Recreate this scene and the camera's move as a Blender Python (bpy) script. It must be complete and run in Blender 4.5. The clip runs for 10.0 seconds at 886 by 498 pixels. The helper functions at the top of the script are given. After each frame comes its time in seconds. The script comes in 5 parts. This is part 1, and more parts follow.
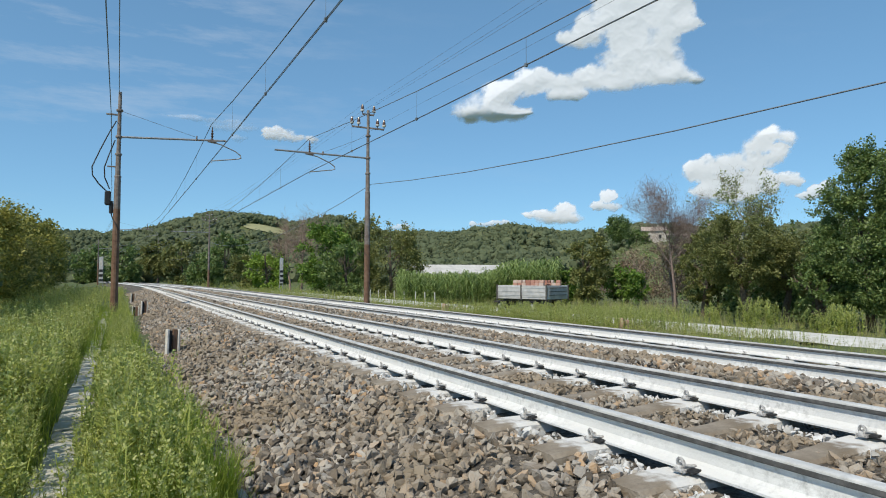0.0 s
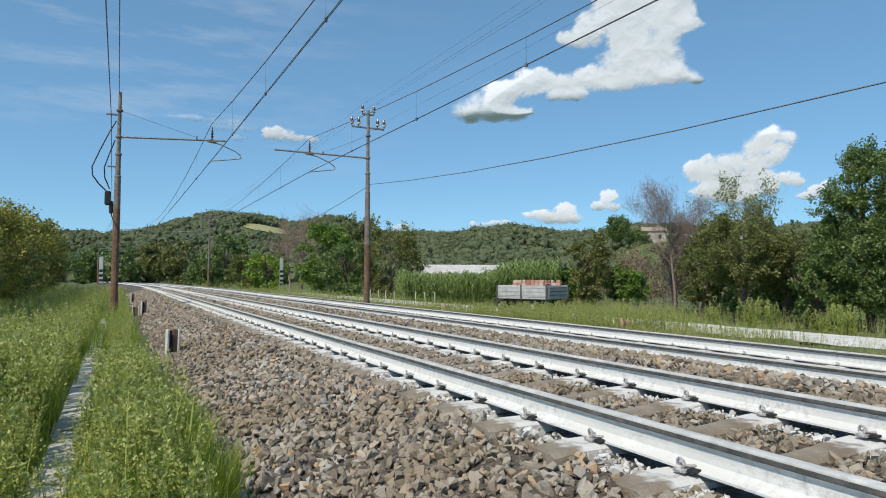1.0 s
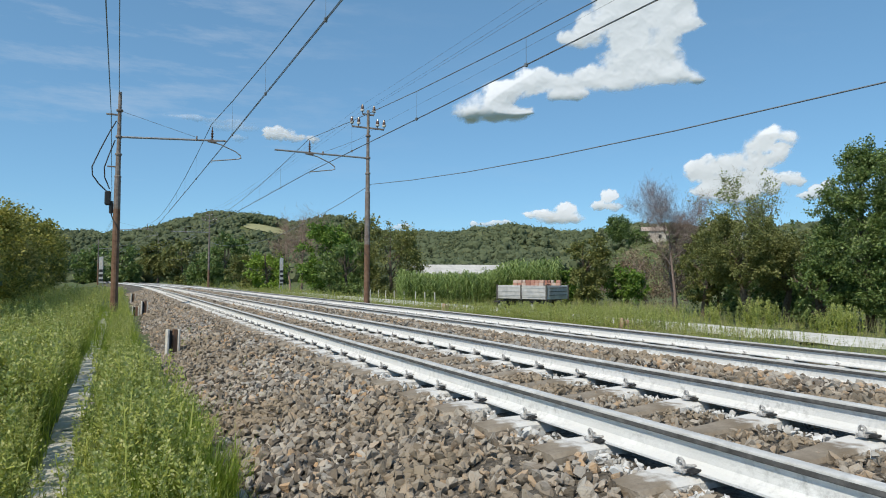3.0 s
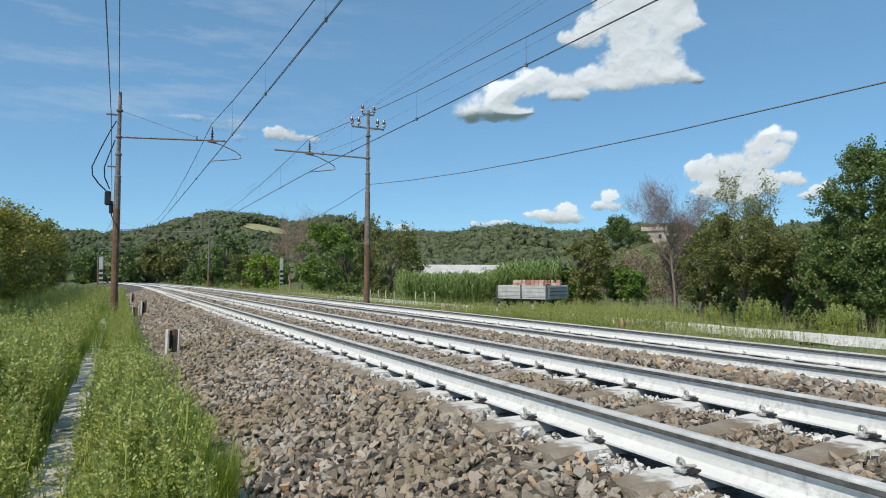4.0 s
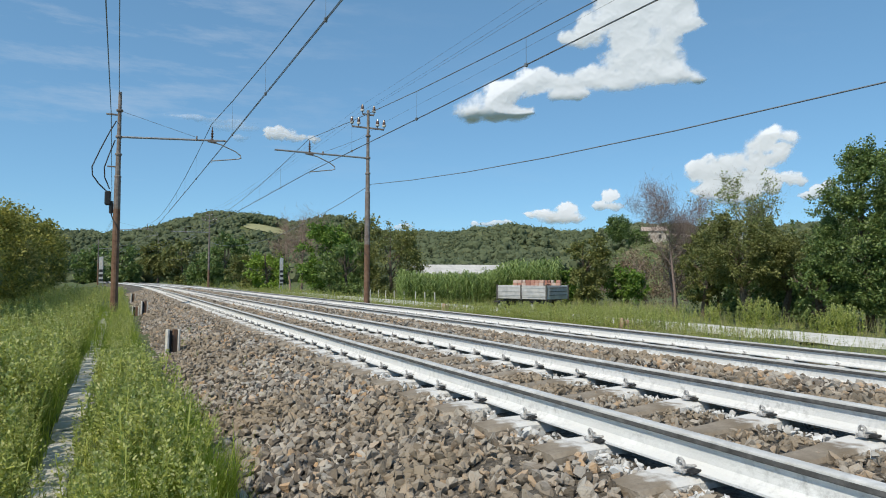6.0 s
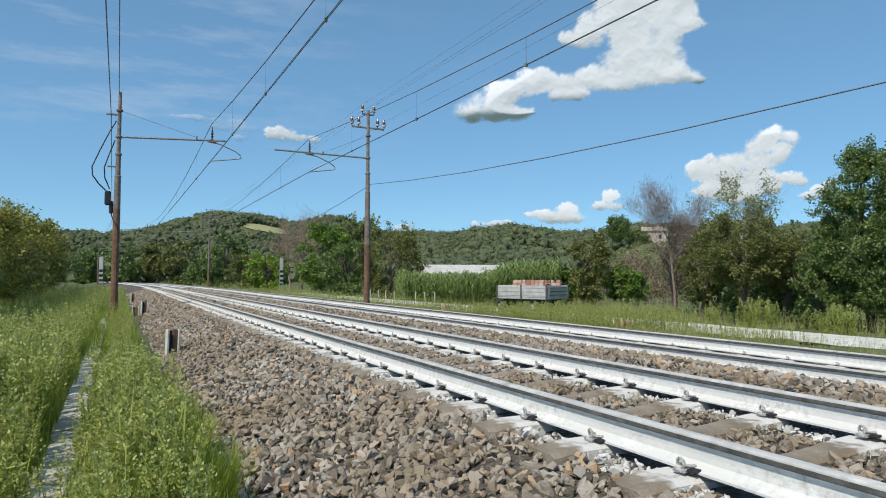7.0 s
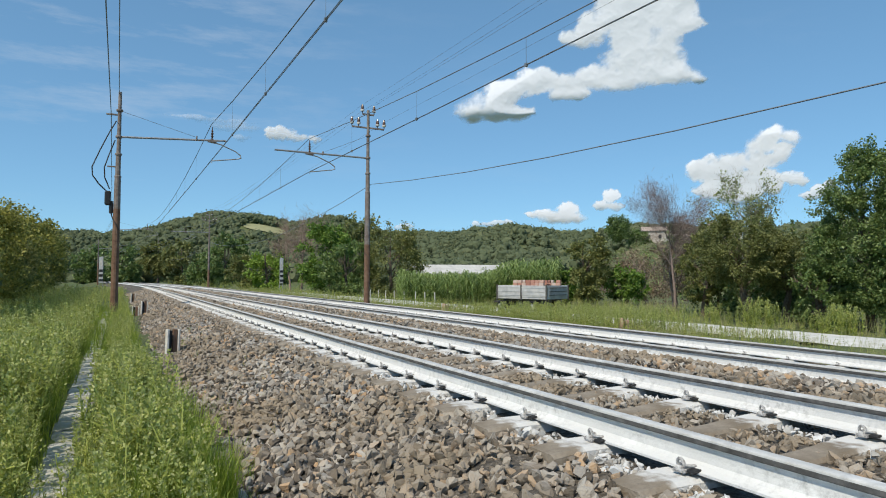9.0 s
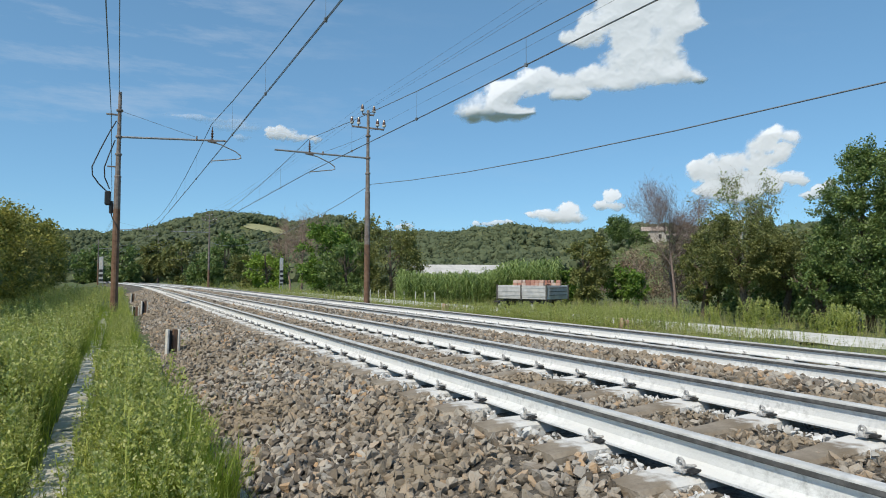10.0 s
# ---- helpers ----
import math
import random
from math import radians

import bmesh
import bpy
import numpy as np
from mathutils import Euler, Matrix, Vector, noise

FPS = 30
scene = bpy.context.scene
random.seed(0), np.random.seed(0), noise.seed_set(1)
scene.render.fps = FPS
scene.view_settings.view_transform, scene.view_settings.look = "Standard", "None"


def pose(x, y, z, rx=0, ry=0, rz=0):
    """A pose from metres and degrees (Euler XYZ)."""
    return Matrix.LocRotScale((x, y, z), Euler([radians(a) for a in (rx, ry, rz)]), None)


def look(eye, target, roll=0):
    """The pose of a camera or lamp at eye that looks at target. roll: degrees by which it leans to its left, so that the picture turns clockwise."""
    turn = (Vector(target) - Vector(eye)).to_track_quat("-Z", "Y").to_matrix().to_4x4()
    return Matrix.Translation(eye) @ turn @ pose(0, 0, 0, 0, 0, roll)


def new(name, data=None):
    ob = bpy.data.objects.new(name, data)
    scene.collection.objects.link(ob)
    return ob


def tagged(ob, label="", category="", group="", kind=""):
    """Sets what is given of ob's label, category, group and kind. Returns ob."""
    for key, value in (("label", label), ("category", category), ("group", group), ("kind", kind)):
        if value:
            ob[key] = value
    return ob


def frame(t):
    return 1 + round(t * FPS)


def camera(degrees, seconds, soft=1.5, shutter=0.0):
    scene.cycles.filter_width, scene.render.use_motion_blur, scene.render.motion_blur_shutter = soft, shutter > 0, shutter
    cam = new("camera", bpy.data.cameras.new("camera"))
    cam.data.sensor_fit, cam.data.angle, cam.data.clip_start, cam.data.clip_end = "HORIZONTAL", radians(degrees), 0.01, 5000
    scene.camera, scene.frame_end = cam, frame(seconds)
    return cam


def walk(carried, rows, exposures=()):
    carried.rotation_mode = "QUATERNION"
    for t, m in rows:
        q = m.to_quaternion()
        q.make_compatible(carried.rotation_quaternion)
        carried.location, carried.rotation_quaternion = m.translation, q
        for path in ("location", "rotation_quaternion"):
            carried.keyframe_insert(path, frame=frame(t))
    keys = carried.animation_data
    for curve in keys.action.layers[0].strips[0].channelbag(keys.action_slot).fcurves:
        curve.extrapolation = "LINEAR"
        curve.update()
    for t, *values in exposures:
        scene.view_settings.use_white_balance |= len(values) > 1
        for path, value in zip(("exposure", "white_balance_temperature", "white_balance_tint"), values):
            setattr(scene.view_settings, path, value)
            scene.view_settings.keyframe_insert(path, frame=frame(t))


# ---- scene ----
# The camera stands still on the lineside path, x to the right of the track, y along it.
EYE = (0.0, 0.0, 0.905)
cam = camera(69.2, 10.0, soft=1.0)
STAND = pose(EYE[0], EYE[1], EYE[2], 90 + 2.57, 0, -26.8)
walk(cam, [(0, STAND), (10, STAND)], exposures=[(0, 0.0), (10, 0.0)])

# ---- daylight ----
SUN_EL, SUN_AZ = radians(50), radians(240)      # high summer sun behind and to the left of the stand
sun_way = Vector((math.sin(SUN_AZ) * math.cos(SUN_EL), math.cos(SUN_AZ) * math.cos(SUN_EL), math.sin(SUN_EL)))
world = bpy.data.worlds.new("sky")
scene.world = world
world.use_nodes = True
wn, wl = world.node_tree.nodes, world.node_tree.links
sky = wn.new("ShaderNodeTexSky")
sky.sky_type, sky.sun_disc = "NISHITA", False
sky.sun_elevation, sky.sun_rotation = SUN_EL, SUN_AZ
sky.air_density, sky.dust_density, sky.ozone_density = 1.0, 0.0, 2.6
sky.altitude = 2500
wn["Background"].inputs["Strength"].default_value = 0.147
# a clear summer blue: the sky's range is evened out and tinted
even = wn.new("ShaderNodeGamma")
even.inputs["Gamma"].default_value = 0.55
tint = wn.new("ShaderNodeMixRGB")
tint.blend_type = "MULTIPLY"
tint.inputs["Fac"].default_value, tint.inputs["Color2"].default_value = 1.0, (1.0, 1.60, 1.96, 1)
wl.new(sky.outputs["Color"], even.inputs["Color"])
wl.new(even.outputs["Color"], tint.inputs["Color1"])
# thin high cirrus streaks, thickest over the hedge side of the line
geo = wn.new("ShaderNodeTexCoord")
mp = wn.new("ShaderNodeMapping")
mp.inputs["Scale"].default_value = (2.0, 4.0, 11.0)
mp.inputs["Rotation"].default_value = (0.0, 0.25, 0.3)
cn = wn.new("ShaderNodeTexNoise")
cn.inputs["Scale"].default_value, cn.inputs["Detail"].default_value, cn.inputs["Roughness"].default_value = 1.7, 8, 0.66
cr = wn.new("ShaderNodeValToRGB")
cr.color_ramp.elements[0].position, cr.color_ramp.elements[1].position = 0.54, 0.85
cr.color_ramp.elements[1].color = (0.55, 0.55, 0.55, 1)
far = wn.new("ShaderNodeVectorMath")
far.operation = "DISTANCE"
far.inputs[1].default_value = (0.0, 0.94, 0.36)
fade = wn.new("ShaderNodeMapRange")
fade.interpolation_type = "SMOOTHSTEP"
fade.inputs["From Min"].default_value, fade.inputs["From Max"].default_value = 0.08, 0.42
fade.inputs["To Min"].default_value, fade.inputs["To Max"].default_value = 1.0, 0.1
veil = wn.new("ShaderNodeMath")
veil.operation = "MULTIPLY"
mixw = wn.new("ShaderNodeMixRGB")
mixw.inputs["Color2"].default_value = (4.2, 4.7, 5.3, 1)
wl.new(geo.outputs["Generated"], mp.inputs["Vector"])
wl.new(mp.outputs["Vector"], cn.inputs["Vector"])
wl.new(cn.outputs["Fac"], cr.inputs["Fac"])
wl.new(geo.outputs["Generated"], far.inputs[0])
wl.new(far.outputs["Value"], fade.inputs["Value"])
wl.new(cr.outputs["Color"], veil.inputs[0])
wl.new(fade.outputs["Result"], veil.inputs[1])
wl.new(veil.outputs[0], mixw.inputs["Fac"])
wl.new(tint.outputs["Color"], mixw.inputs["Color1"])
wl.new(mixw.outputs["Color"], wn["Background"].inputs["Color"])
sun = new("sun", bpy.data.lights.new("sun", "SUN"))
sun.data.energy, sun.data.angle, sun.data.color = 4.1, radians(0.53), (1.0, 0.92, 0.77)
sun.matrix_world = look(sun_way * 100, (0, 0, 0))

# ---- materials ----
def material(name, colours, scale=8.0, rough=0.8, metal=0.0, bump=0.3, bump_scale=60.0, island=0.0, detail=6.0,
             translucent=0.0, object_random=0.0, bump_distance=0.01, big=None):
    """A node material: a ramp of colours over noise, with a finer bump; island: how far single pieces differ."""
    m = bpy.data.materials.new(name)
    m.use_nodes = True
    n, l = m.node_tree.nodes, m.node_tree.links
    b = n["Principled BSDF"]
    b.inputs["Roughness"].default_value, b.inputs["Metallic"].default_value = rough, metal
    tc = n.new("ShaderNodeTexCoord")
    tex = n.new("ShaderNodeTexNoise")
    tex.inputs["Scale"].default_value, tex.inputs["Detail"].default_value, tex.inputs["Roughness"].default_value = scale, detail, 0.65
    l.new(tc.outputs["Object"], tex.inputs["Vector"])
    fac = tex.outputs["Fac"]
    if island or object_random:
        g = n.new("ShaderNodeNewGeometry") if island else n.new("ShaderNodeObjectInfo")
        mx = n.new("ShaderNodeMix")
        mx.inputs[0].default_value = island or object_random
        l.new(fac, mx.inputs[2])
        l.new(g.outputs["Random Per Island" if island else "Random"], mx.inputs[3])
        fac = mx.outputs[0]
    r = n.new("ShaderNodeValToRGB")
    lo, hi = (0.3, 0.7) if not (island or object_random) else (0.12, 0.88)
    while len(r.color_ramp.elements) < len(colours):
        r.color_ramp.elements.new(0.5)
    for i, (e, c) in enumerate(zip(r.color_ramp.elements, colours)):
        e.position = lo + (hi - lo) * i / max(1, len(colours) - 1)
        e.color = (*c, 1)
    l.new(fac, r.inputs["Fac"])
    col = r.outputs["Color"]
    if big:                                      # a second, larger scale of variation
        t2 = n.new("ShaderNodeTexNoise")
        t2.inputs["Scale"].default_value, t2.inputs["Detail"].default_value = big[0], 3
        l.new(tc.outputs["Object"], t2.inputs["Vector"])
        r2 = n.new("ShaderNodeValToRGB")
        r2.color_ramp.elements[0].position, r2.color_ramp.elements[1].position = 0.4, 0.65
        l.new(t2.outputs["Fac"], r2.inputs["Fac"])
        m2 = n.new("ShaderNodeMixRGB")
        m2.inputs["Color2"].default_value = (*big[1], 1)
        l.new(r2.outputs["Color"], m2.inputs["Fac"])
        l.new(col, m2.inputs["Color1"])
        col = m2.outputs["Color"]
    l.new(col, b.inputs["Base Color"])
    if bump:
        bt = n.new("ShaderNodeTexNoise")
        bt.inputs["Scale"].default_value, bt.inputs["Detail"].default_value = bump_scale, 5
        l.new(tc.outputs["Object"], bt.inputs["Vector"])
        bn = n.new("ShaderNodeBump")
        bn.inputs["Strength"].default_value, bn.inputs["Distance"].default_value = bump, bump_distance
        l.new(bt.outputs["Fac"], bn.inputs["Height"])
        l.new(bn.outputs["Normal"], b.inputs["Normal"])
    if translucent:
        tr = n.new("ShaderNodeBsdfTranslucent")
        l.new(col, tr.inputs["Color"])
        mix = n.new("ShaderNodeMixShader")
        mix.inputs["Fac"].default_value = translucent
        l.new(b.outputs["BSDF"], mix.inputs[1])
        l.new(tr.outputs["BSDF"], mix.inputs[2])
        l.new(mix.outputs["Shader"], n["Material Output"].inputs["Surface"])
    return m


def leafmat(name, a, b, c, translucent=0.35, rough=0.55, gain=1.75):
    a, b, c = [tuple(min(0.6, v * gain) for v in q) for q in (a, b, c)]
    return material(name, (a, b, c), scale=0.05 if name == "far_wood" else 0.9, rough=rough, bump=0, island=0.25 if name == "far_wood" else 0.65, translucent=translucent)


M_GROUND = material("meadow_soil", ((0.045, 0.07, 0.018), (0.09, 0.12, 0.03), (0.15, 0.15, 0.06)), 0.8, 0.95, bump=0.6, bump_scale=9, bump_distance=0.08, big=(0.05, (0.12, 0.13, 0.05)))
M_PATH = material("trodden_path", ((0.16, 0.145, 0.10), (0.36, 0.33, 0.26), (0.52, 0.49, 0.42)), 11, 0.95, bump=0.6, bump_scale=40)
M_LID = material("trough_lid_concrete", ((0.30, 0.28, 0.22), (0.54, 0.515, 0.45), (0.68, 0.655, 0.60)), 16, 0.95, bump=0.5, bump_scale=70, object_random=0.3, big=(3.0, (0.38, 0.365, 0.28)))
M_ROAD = material("white_gravel", ((0.50, 0.48, 0.43), (0.63, 0.61, 0.56), (0.72, 0.70, 0.65)), 4, 0.95, bump=0.5, bump_scale=50)
# bed coloured darker than the stones, to paint in the shade of their gaps
M_BED_SHADED = material("shaded_ballast_bed", ((0.035, 0.03, 0.024), (0.11, 0.095, 0.077), (0.22, 0.195, 0.165)), 26, 0.95, bump=1.0, bump_scale=28, bump_distance=0.05)
M_STONE = material("ballast_stone", ((0.075, 0.06, 0.046), (0.215, 0.182, 0.148), (0.35, 0.322, 0.285), (0.47, 0.43, 0.375), (0.46, 0.30, 0.17)), 38, 0.92, bump=0.9, bump_scale=95, island=0.78, big=(0.9, (0.29, 0.235, 0.17)))
M_STONE_W = material("limewashed_stone", ((0.28, 0.265, 0.235), (0.55, 0.54, 0.52), (0.74, 0.74, 0.73)), 24, 0.85, bump=0.4, bump_scale=70, island=0.5)
M_CONCRETE = material("sleeper_concrete", ((0.15, 0.12, 0.09), (0.30, 0.255, 0.20), (0.43, 0.38, 0.31)), 24, 0.92, bump=0.7, bump_scale=60, object_random=0.2, detail=9, big=(4.0, (0.20, 0.16, 0.115)))
# matt and pale: the shine of the worn running surface is put into the colour
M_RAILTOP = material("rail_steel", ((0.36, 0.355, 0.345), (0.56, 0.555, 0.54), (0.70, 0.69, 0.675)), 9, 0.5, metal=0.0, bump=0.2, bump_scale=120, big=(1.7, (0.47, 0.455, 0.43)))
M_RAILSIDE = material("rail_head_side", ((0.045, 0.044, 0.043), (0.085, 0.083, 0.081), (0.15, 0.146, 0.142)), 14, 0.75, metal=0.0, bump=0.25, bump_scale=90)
M_LIME = material("white_limewash", ((0.40, 0.40, 0.395), (0.68, 0.68, 0.67), (0.77, 0.77, 0.765)), 22, 0.8, bump=0.35, bump_scale=70, detail=9, big=(2.2, (0.64, 0.64, 0.63)))
M_CLIP = material("clip_steel", ((0.06, 0.055, 0.05), (0.42, 0.41, 0.40), (0.72, 0.72, 0.71)), 34, 0.7, metal=0.1, bump=0.2)
M_POLE = material("weathered_pole_steel", ((0.12, 0.085, 0.07), (0.20, 0.165, 0.145), (0.28, 0.25, 0.23)), 5, 0.75, metal=0.1, bump=0.3, bump_scale=50)
M_RUST = material("rusty_pole_foot", ((0.09, 0.05, 0.032), (0.17, 0.095, 0.058), (0.22, 0.145, 0.10)), 6, 0.85, bump=0.4, bump_scale=50)
M_TUBE = material("galvanised_tube", ((0.25, 0.25, 0.25), (0.36, 0.36, 0.36), (0.45, 0.44, 0.43)), 8, 0.5, metal=0.6, bump=0.1)
M_WIRE = material("copper_wire", ((0.13, 0.15, 0.17), (0.22, 0.24, 0.26)), 8, 0.6, metal=0.2, bump=0)
M_BLACK = material("black_rubber", ((0.008, 0.008, 0.009), (0.02, 0.02, 0.021)), 20, 0.6, bump=0.1)
M_PORCELAIN = material("brown_porcelain", ((0.06, 0.03, 0.02), (0.12, 0.06, 0.04)), 8, 0.25, bump=0)
M_GLASSCAP = material("pale_porcelain", ((0.55, 0.55, 0.52), (0.75, 0.74, 0.70)), 8, 0.25, bump=0)
M_WHITE = material("sign_white", ((0.42, 0.43, 0.43), (0.58, 0.58, 0.57)), 9, 0.6, bump=0.05)
M_DARK = material("sign_black", ((0.015, 0.016, 0.02), (0.04, 0.04, 0.045)), 9, 0.6, bump=0.05)
M_POST = material("post_concrete", ((0.40, 0.38, 0.35), (0.58, 0.56, 0.52), (0.70, 0.68, 0.65)), 14, 0.85, bump=0.3, bump_scale=80)
M_BARK = material("bark", ((0.07, 0.05, 0.035), (0.13, 0.10, 0.075), (0.2, 0.17, 0.13)), 9, 0.95, bump=0.6, bump_scale=20)
M_TWIG = material("dry_twig", ((0.17, 0.11, 0.085), (0.27, 0.19, 0.15), (0.33, 0.25, 0.2)), 9, 0.95, bump=0)
M_LEAF_DARK = leafmat("leaf_dark", (0.032, 0.055, 0.014), (0.068, 0.10, 0.03), (0.14, 0.175, 0.06), 0.4, 0.42, 2.25)
M_LEAF_MID = leafmat("leaf_mid", (0.045, 0.056, 0.017), (0.096, 0.106, 0.033), (0.168, 0.168, 0.06), 0.4, 0.5, 2.05)
M_LEAF_OLIVE = leafmat("leaf_olive", (0.05, 0.06, 0.017), (0.10, 0.11, 0.032), (0.175, 0.17, 0.06), 0.4, 0.55, 1.95)
M_LEAF_LIGHT = leafmat("leaf_light", (0.07, 0.12, 0.015), (0.13, 0.20, 0.025), (0.21, 0.27, 0.05))
M_REED = leafmat("reed_leaf", (0.07, 0.11, 0.025), (0.14, 0.19, 0.055), (0.24, 0.28, 0.11))
M_WEED = leafmat("weed_leaf", (0.082, 0.108, 0.022), (0.178, 0.205, 0.045), (0.31, 0.31, 0.085), 0.4, 0.6, 1.95)
M_WEEDTOP = leafmat("weed_flower", (0.24, 0.28, 0.07), (0.36, 0.39, 0.12), (0.49, 0.48, 0.22), 0.35, 0.7, 1.2)
M_GRASS = leafmat("grass_blade", (0.075, 0.12, 0.012), (0.15, 0.205, 0.022), (0.24, 0.27, 0.05), 0.4, 0.6, 1.65)
M_DRYGRASS = leafmat("dry_grass", (0.16, 0.14, 0.06), (0.26, 0.24, 0.11), (0.38, 0.34, 0.18), 0.3, 0.7)
M_LEAF_BRIGHT = leafmat("leaf_bright", (0.04, 0.085, 0.012), (0.085, 0.145, 0.02), (0.15, 0.21, 0.04))
M_LEAF_HEDGE = leafmat("leaf_hedge", (0.062, 0.068, 0.015), (0.14, 0.14, 0.03), (0.25, 0.225, 0.06), 0.45, 0.6, 2.1)
M_LEAF_PALE = leafmat("leaf_pale", (0.07, 0.085, 0.03), (0.13, 0.15, 0.055), (0.23, 0.25, 0.11), 0.45, 0.55, 2.1)
M_FIELD = material("mown_field", ((0.2, 0.2, 0.09), (0.30, 0.29, 0.14), (0.36, 0.34, 0.18)), 0.06, 0.95, bump=0)
M_TERRACE = material("dry_earth", ((0.2, 0.17, 0.1), (0.32, 0.27, 0.17), (0.42, 0.37, 0.27)), 1, 0.95)
M_DRYLEAF = leafmat("dry_leaf", (0.09, 0.06, 0.04), (0.15, 0.105, 0.07), (0.2, 0.16, 0.1))
M_REDTWIG = material("red_twig", ((0.14, 0.10, 0.085), (0.22, 0.165, 0.145), (0.31, 0.245, 0.215)), 9, 0.95, bump=0)
M_PALETWIG = material("pale_twig", ((0.2, 0.17, 0.14), (0.32, 0.28, 0.24)), 9, 0.95, bump=0)
M_BRICKSTONE = material("brick_stone", ((0.3, 0.16, 0.11), (0.45, 0.28, 0.2), (0.52, 0.42, 0.33)), 8, 0.9, bump=0.3)
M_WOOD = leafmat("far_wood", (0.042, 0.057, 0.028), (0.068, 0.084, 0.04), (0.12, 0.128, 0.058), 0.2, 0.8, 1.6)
M_CLOUD = bpy.data.materials.new("cloud_white")
M_ROOF = material("asbestos_roof", ((0.40, 0.38, 0.36), (0.52, 0.50, 0.47), (0.60, 0.58, 0.55)), 0.7, 0.9, bump=0.2)
M_WALL = material("plaster_wall", ((0.55, 0.49, 0.43), (0.68, 0.62, 0.55)), 1.0, 0.9, bump=0.1)
M_TILE = material("terracotta_tile", ((0.40, 0.31, 0.25), (0.52, 0.43, 0.37)), 3, 0.9, bump=0.3)
M_GLASS = material("window_dark", ((0.02, 0.022, 0.025), (0.05, 0.052, 0.055)), 1, 0.2, bump=0)
M_GREYPAINT = material("grey_trailer_paint", ((0.36, 0.365, 0.37), (0.48, 0.48, 0.48), (0.56, 0.555, 0.55)), 4, 0.6, metal=0.1, bump=0.15)
M_FRAMEDARK = material("trailer_frame", ((0.06, 0.055, 0.05), (0.12, 0.11, 0.10)), 6, 0.7, bump=0.2)
M_BRICK = material("red_brick", ((0.30, 0.12, 0.09), (0.45, 0.24, 0.18), (0.62, 0.54, 0.48)), 6, 0.9, bump=0.3, object_random=0.6)


# ---- building helpers ----
def part(name, bm, mat, parent=None, label=""):
    """Links a bmesh as one mesh object under a thing or a part."""
    me = bpy.data.meshes.new(name)
    bm.to_mesh(me)
    bm.free()
    me.materials.append(mat)
    ob = new(name, me)
    ob.parent = parent
    if label:
        ob["label"] = label
    return ob


def mesh_from(name, verts, faces, mats, parent=None, which=None, smooth=False):
    """One mesh object from numpy arrays: faces all with the same number of corners."""
    verts, faces = np.asarray(verts, dtype=np.float32), np.asarray(faces, dtype=np.int32)
    me = bpy.data.meshes.new(name)
    me.vertices.add(len(verts))
    me.vertices.foreach_set("co", verts.ravel())
    k = faces.shape[1]
    me.loops.add(faces.size)
    me.loops.foreach_set("vertex_index", faces.ravel())
    me.polygons.add(len(faces))
    me.polygons.foreach_set("loop_start", np.arange(0, faces.size, k, dtype=np.int32))
    me.polygons.foreach_set("loop_total", np.full(len(faces), k, dtype=np.int32))
    if which is not None:
        me.polygons.foreach_set("material_index", np.asarray(which, dtype=np.int32))
    me.polygons.foreach_set("use_smooth", np.full(len(faces), smooth, dtype=bool))
    for m in mats:
        me.materials.append(m)
    me.update(calc_edges=True)
    me.validate()
    ob = new(name, me)
    ob.parent = parent
    return ob


def box(bm, size, at=(0, 0, 0), turn=(0, 0, 0), bevel=0.0):
    r = bmesh.ops.create_cube(bm, size=1, matrix=pose(*at, *turn) @ Matrix.Diagonal((*size, 1)))
    if bevel:
        edges = list({e for v in r["verts"] for e in v.link_edges})
        bmesh.ops.bevel(bm, geom=edges, offset=bevel, segments=1, affect="EDGES")


def tube(bm, pts, radii, sides=8, caps=True):
    """A round tube along points, its radius given at each point."""
    pts = [Vector(p) for p in pts]
    if not hasattr(radii, "__len__"):
        radii = [radii] * len(pts)
    rings, up = [], None
    for i, p in enumerate(pts):
        d = (pts[min(i + 1, len(pts) - 1)] - pts[max(i - 1, 0)]).normalized()
        if up is None:
            up = d.orthogonal().normalized()
        up = (up - d * up.dot(d)).normalized()
        side = d.cross(up)
        rings.append([bm.verts.new(p + (up * math.cos(a) + side * math.sin(a)) * radii[i]) for a in (2 * math.pi * j / sides for j in range(sides))])
    for a, b in zip(rings, rings[1:]):
        for j in range(sides):
            bm.faces.new((a[j], a[(j + 1) % sides], b[(j + 1) % sides], b[j]))
    if caps:
        bm.faces.new(rings[0][::-1])
        bm.faces.new(rings[-1])


def lathe(bm, outline, at=(0, 0, 0), sides=12):
    """A turned body from (radius, height) pairs."""
    rings = []
    for r, z in outline:
        rings.append([bm.verts.new((at[0] + r * math.cos(a), at[1] + r * math.sin(a), at[2] + z)) for a in (2 * math.pi * j / sides for j in range(sides))])
    for a, b in zip(rings, rings[1:]):
        for j in range(sides):
            bm.faces.new((a[j], a[(j + 1) % sides], b[(j + 1) % sides], b[j]))
    bm.faces.new(rings[0][::-1])
    bm.faces.new(rings[-1])


def spot(az, d):
    """The place at a bearing in degrees from the track's line and a distance from the stand."""
    return d * math.sin(radians(az)), d * math.cos(radians(az))


# ---- the lie of the land ----
X1, X2, GAUGE = 2.59, 6.65, 1.507
RAIL_X = (X1, X1 + GAUGE, X2, X2 + GAUGE)
C1, C2 = X1 + GAUGE / 2, X2 + GAUGE / 2
Z1, Z2 = -0.052, -0.20                                      # the second track lies a little lower
GROUND_Z = -0.45


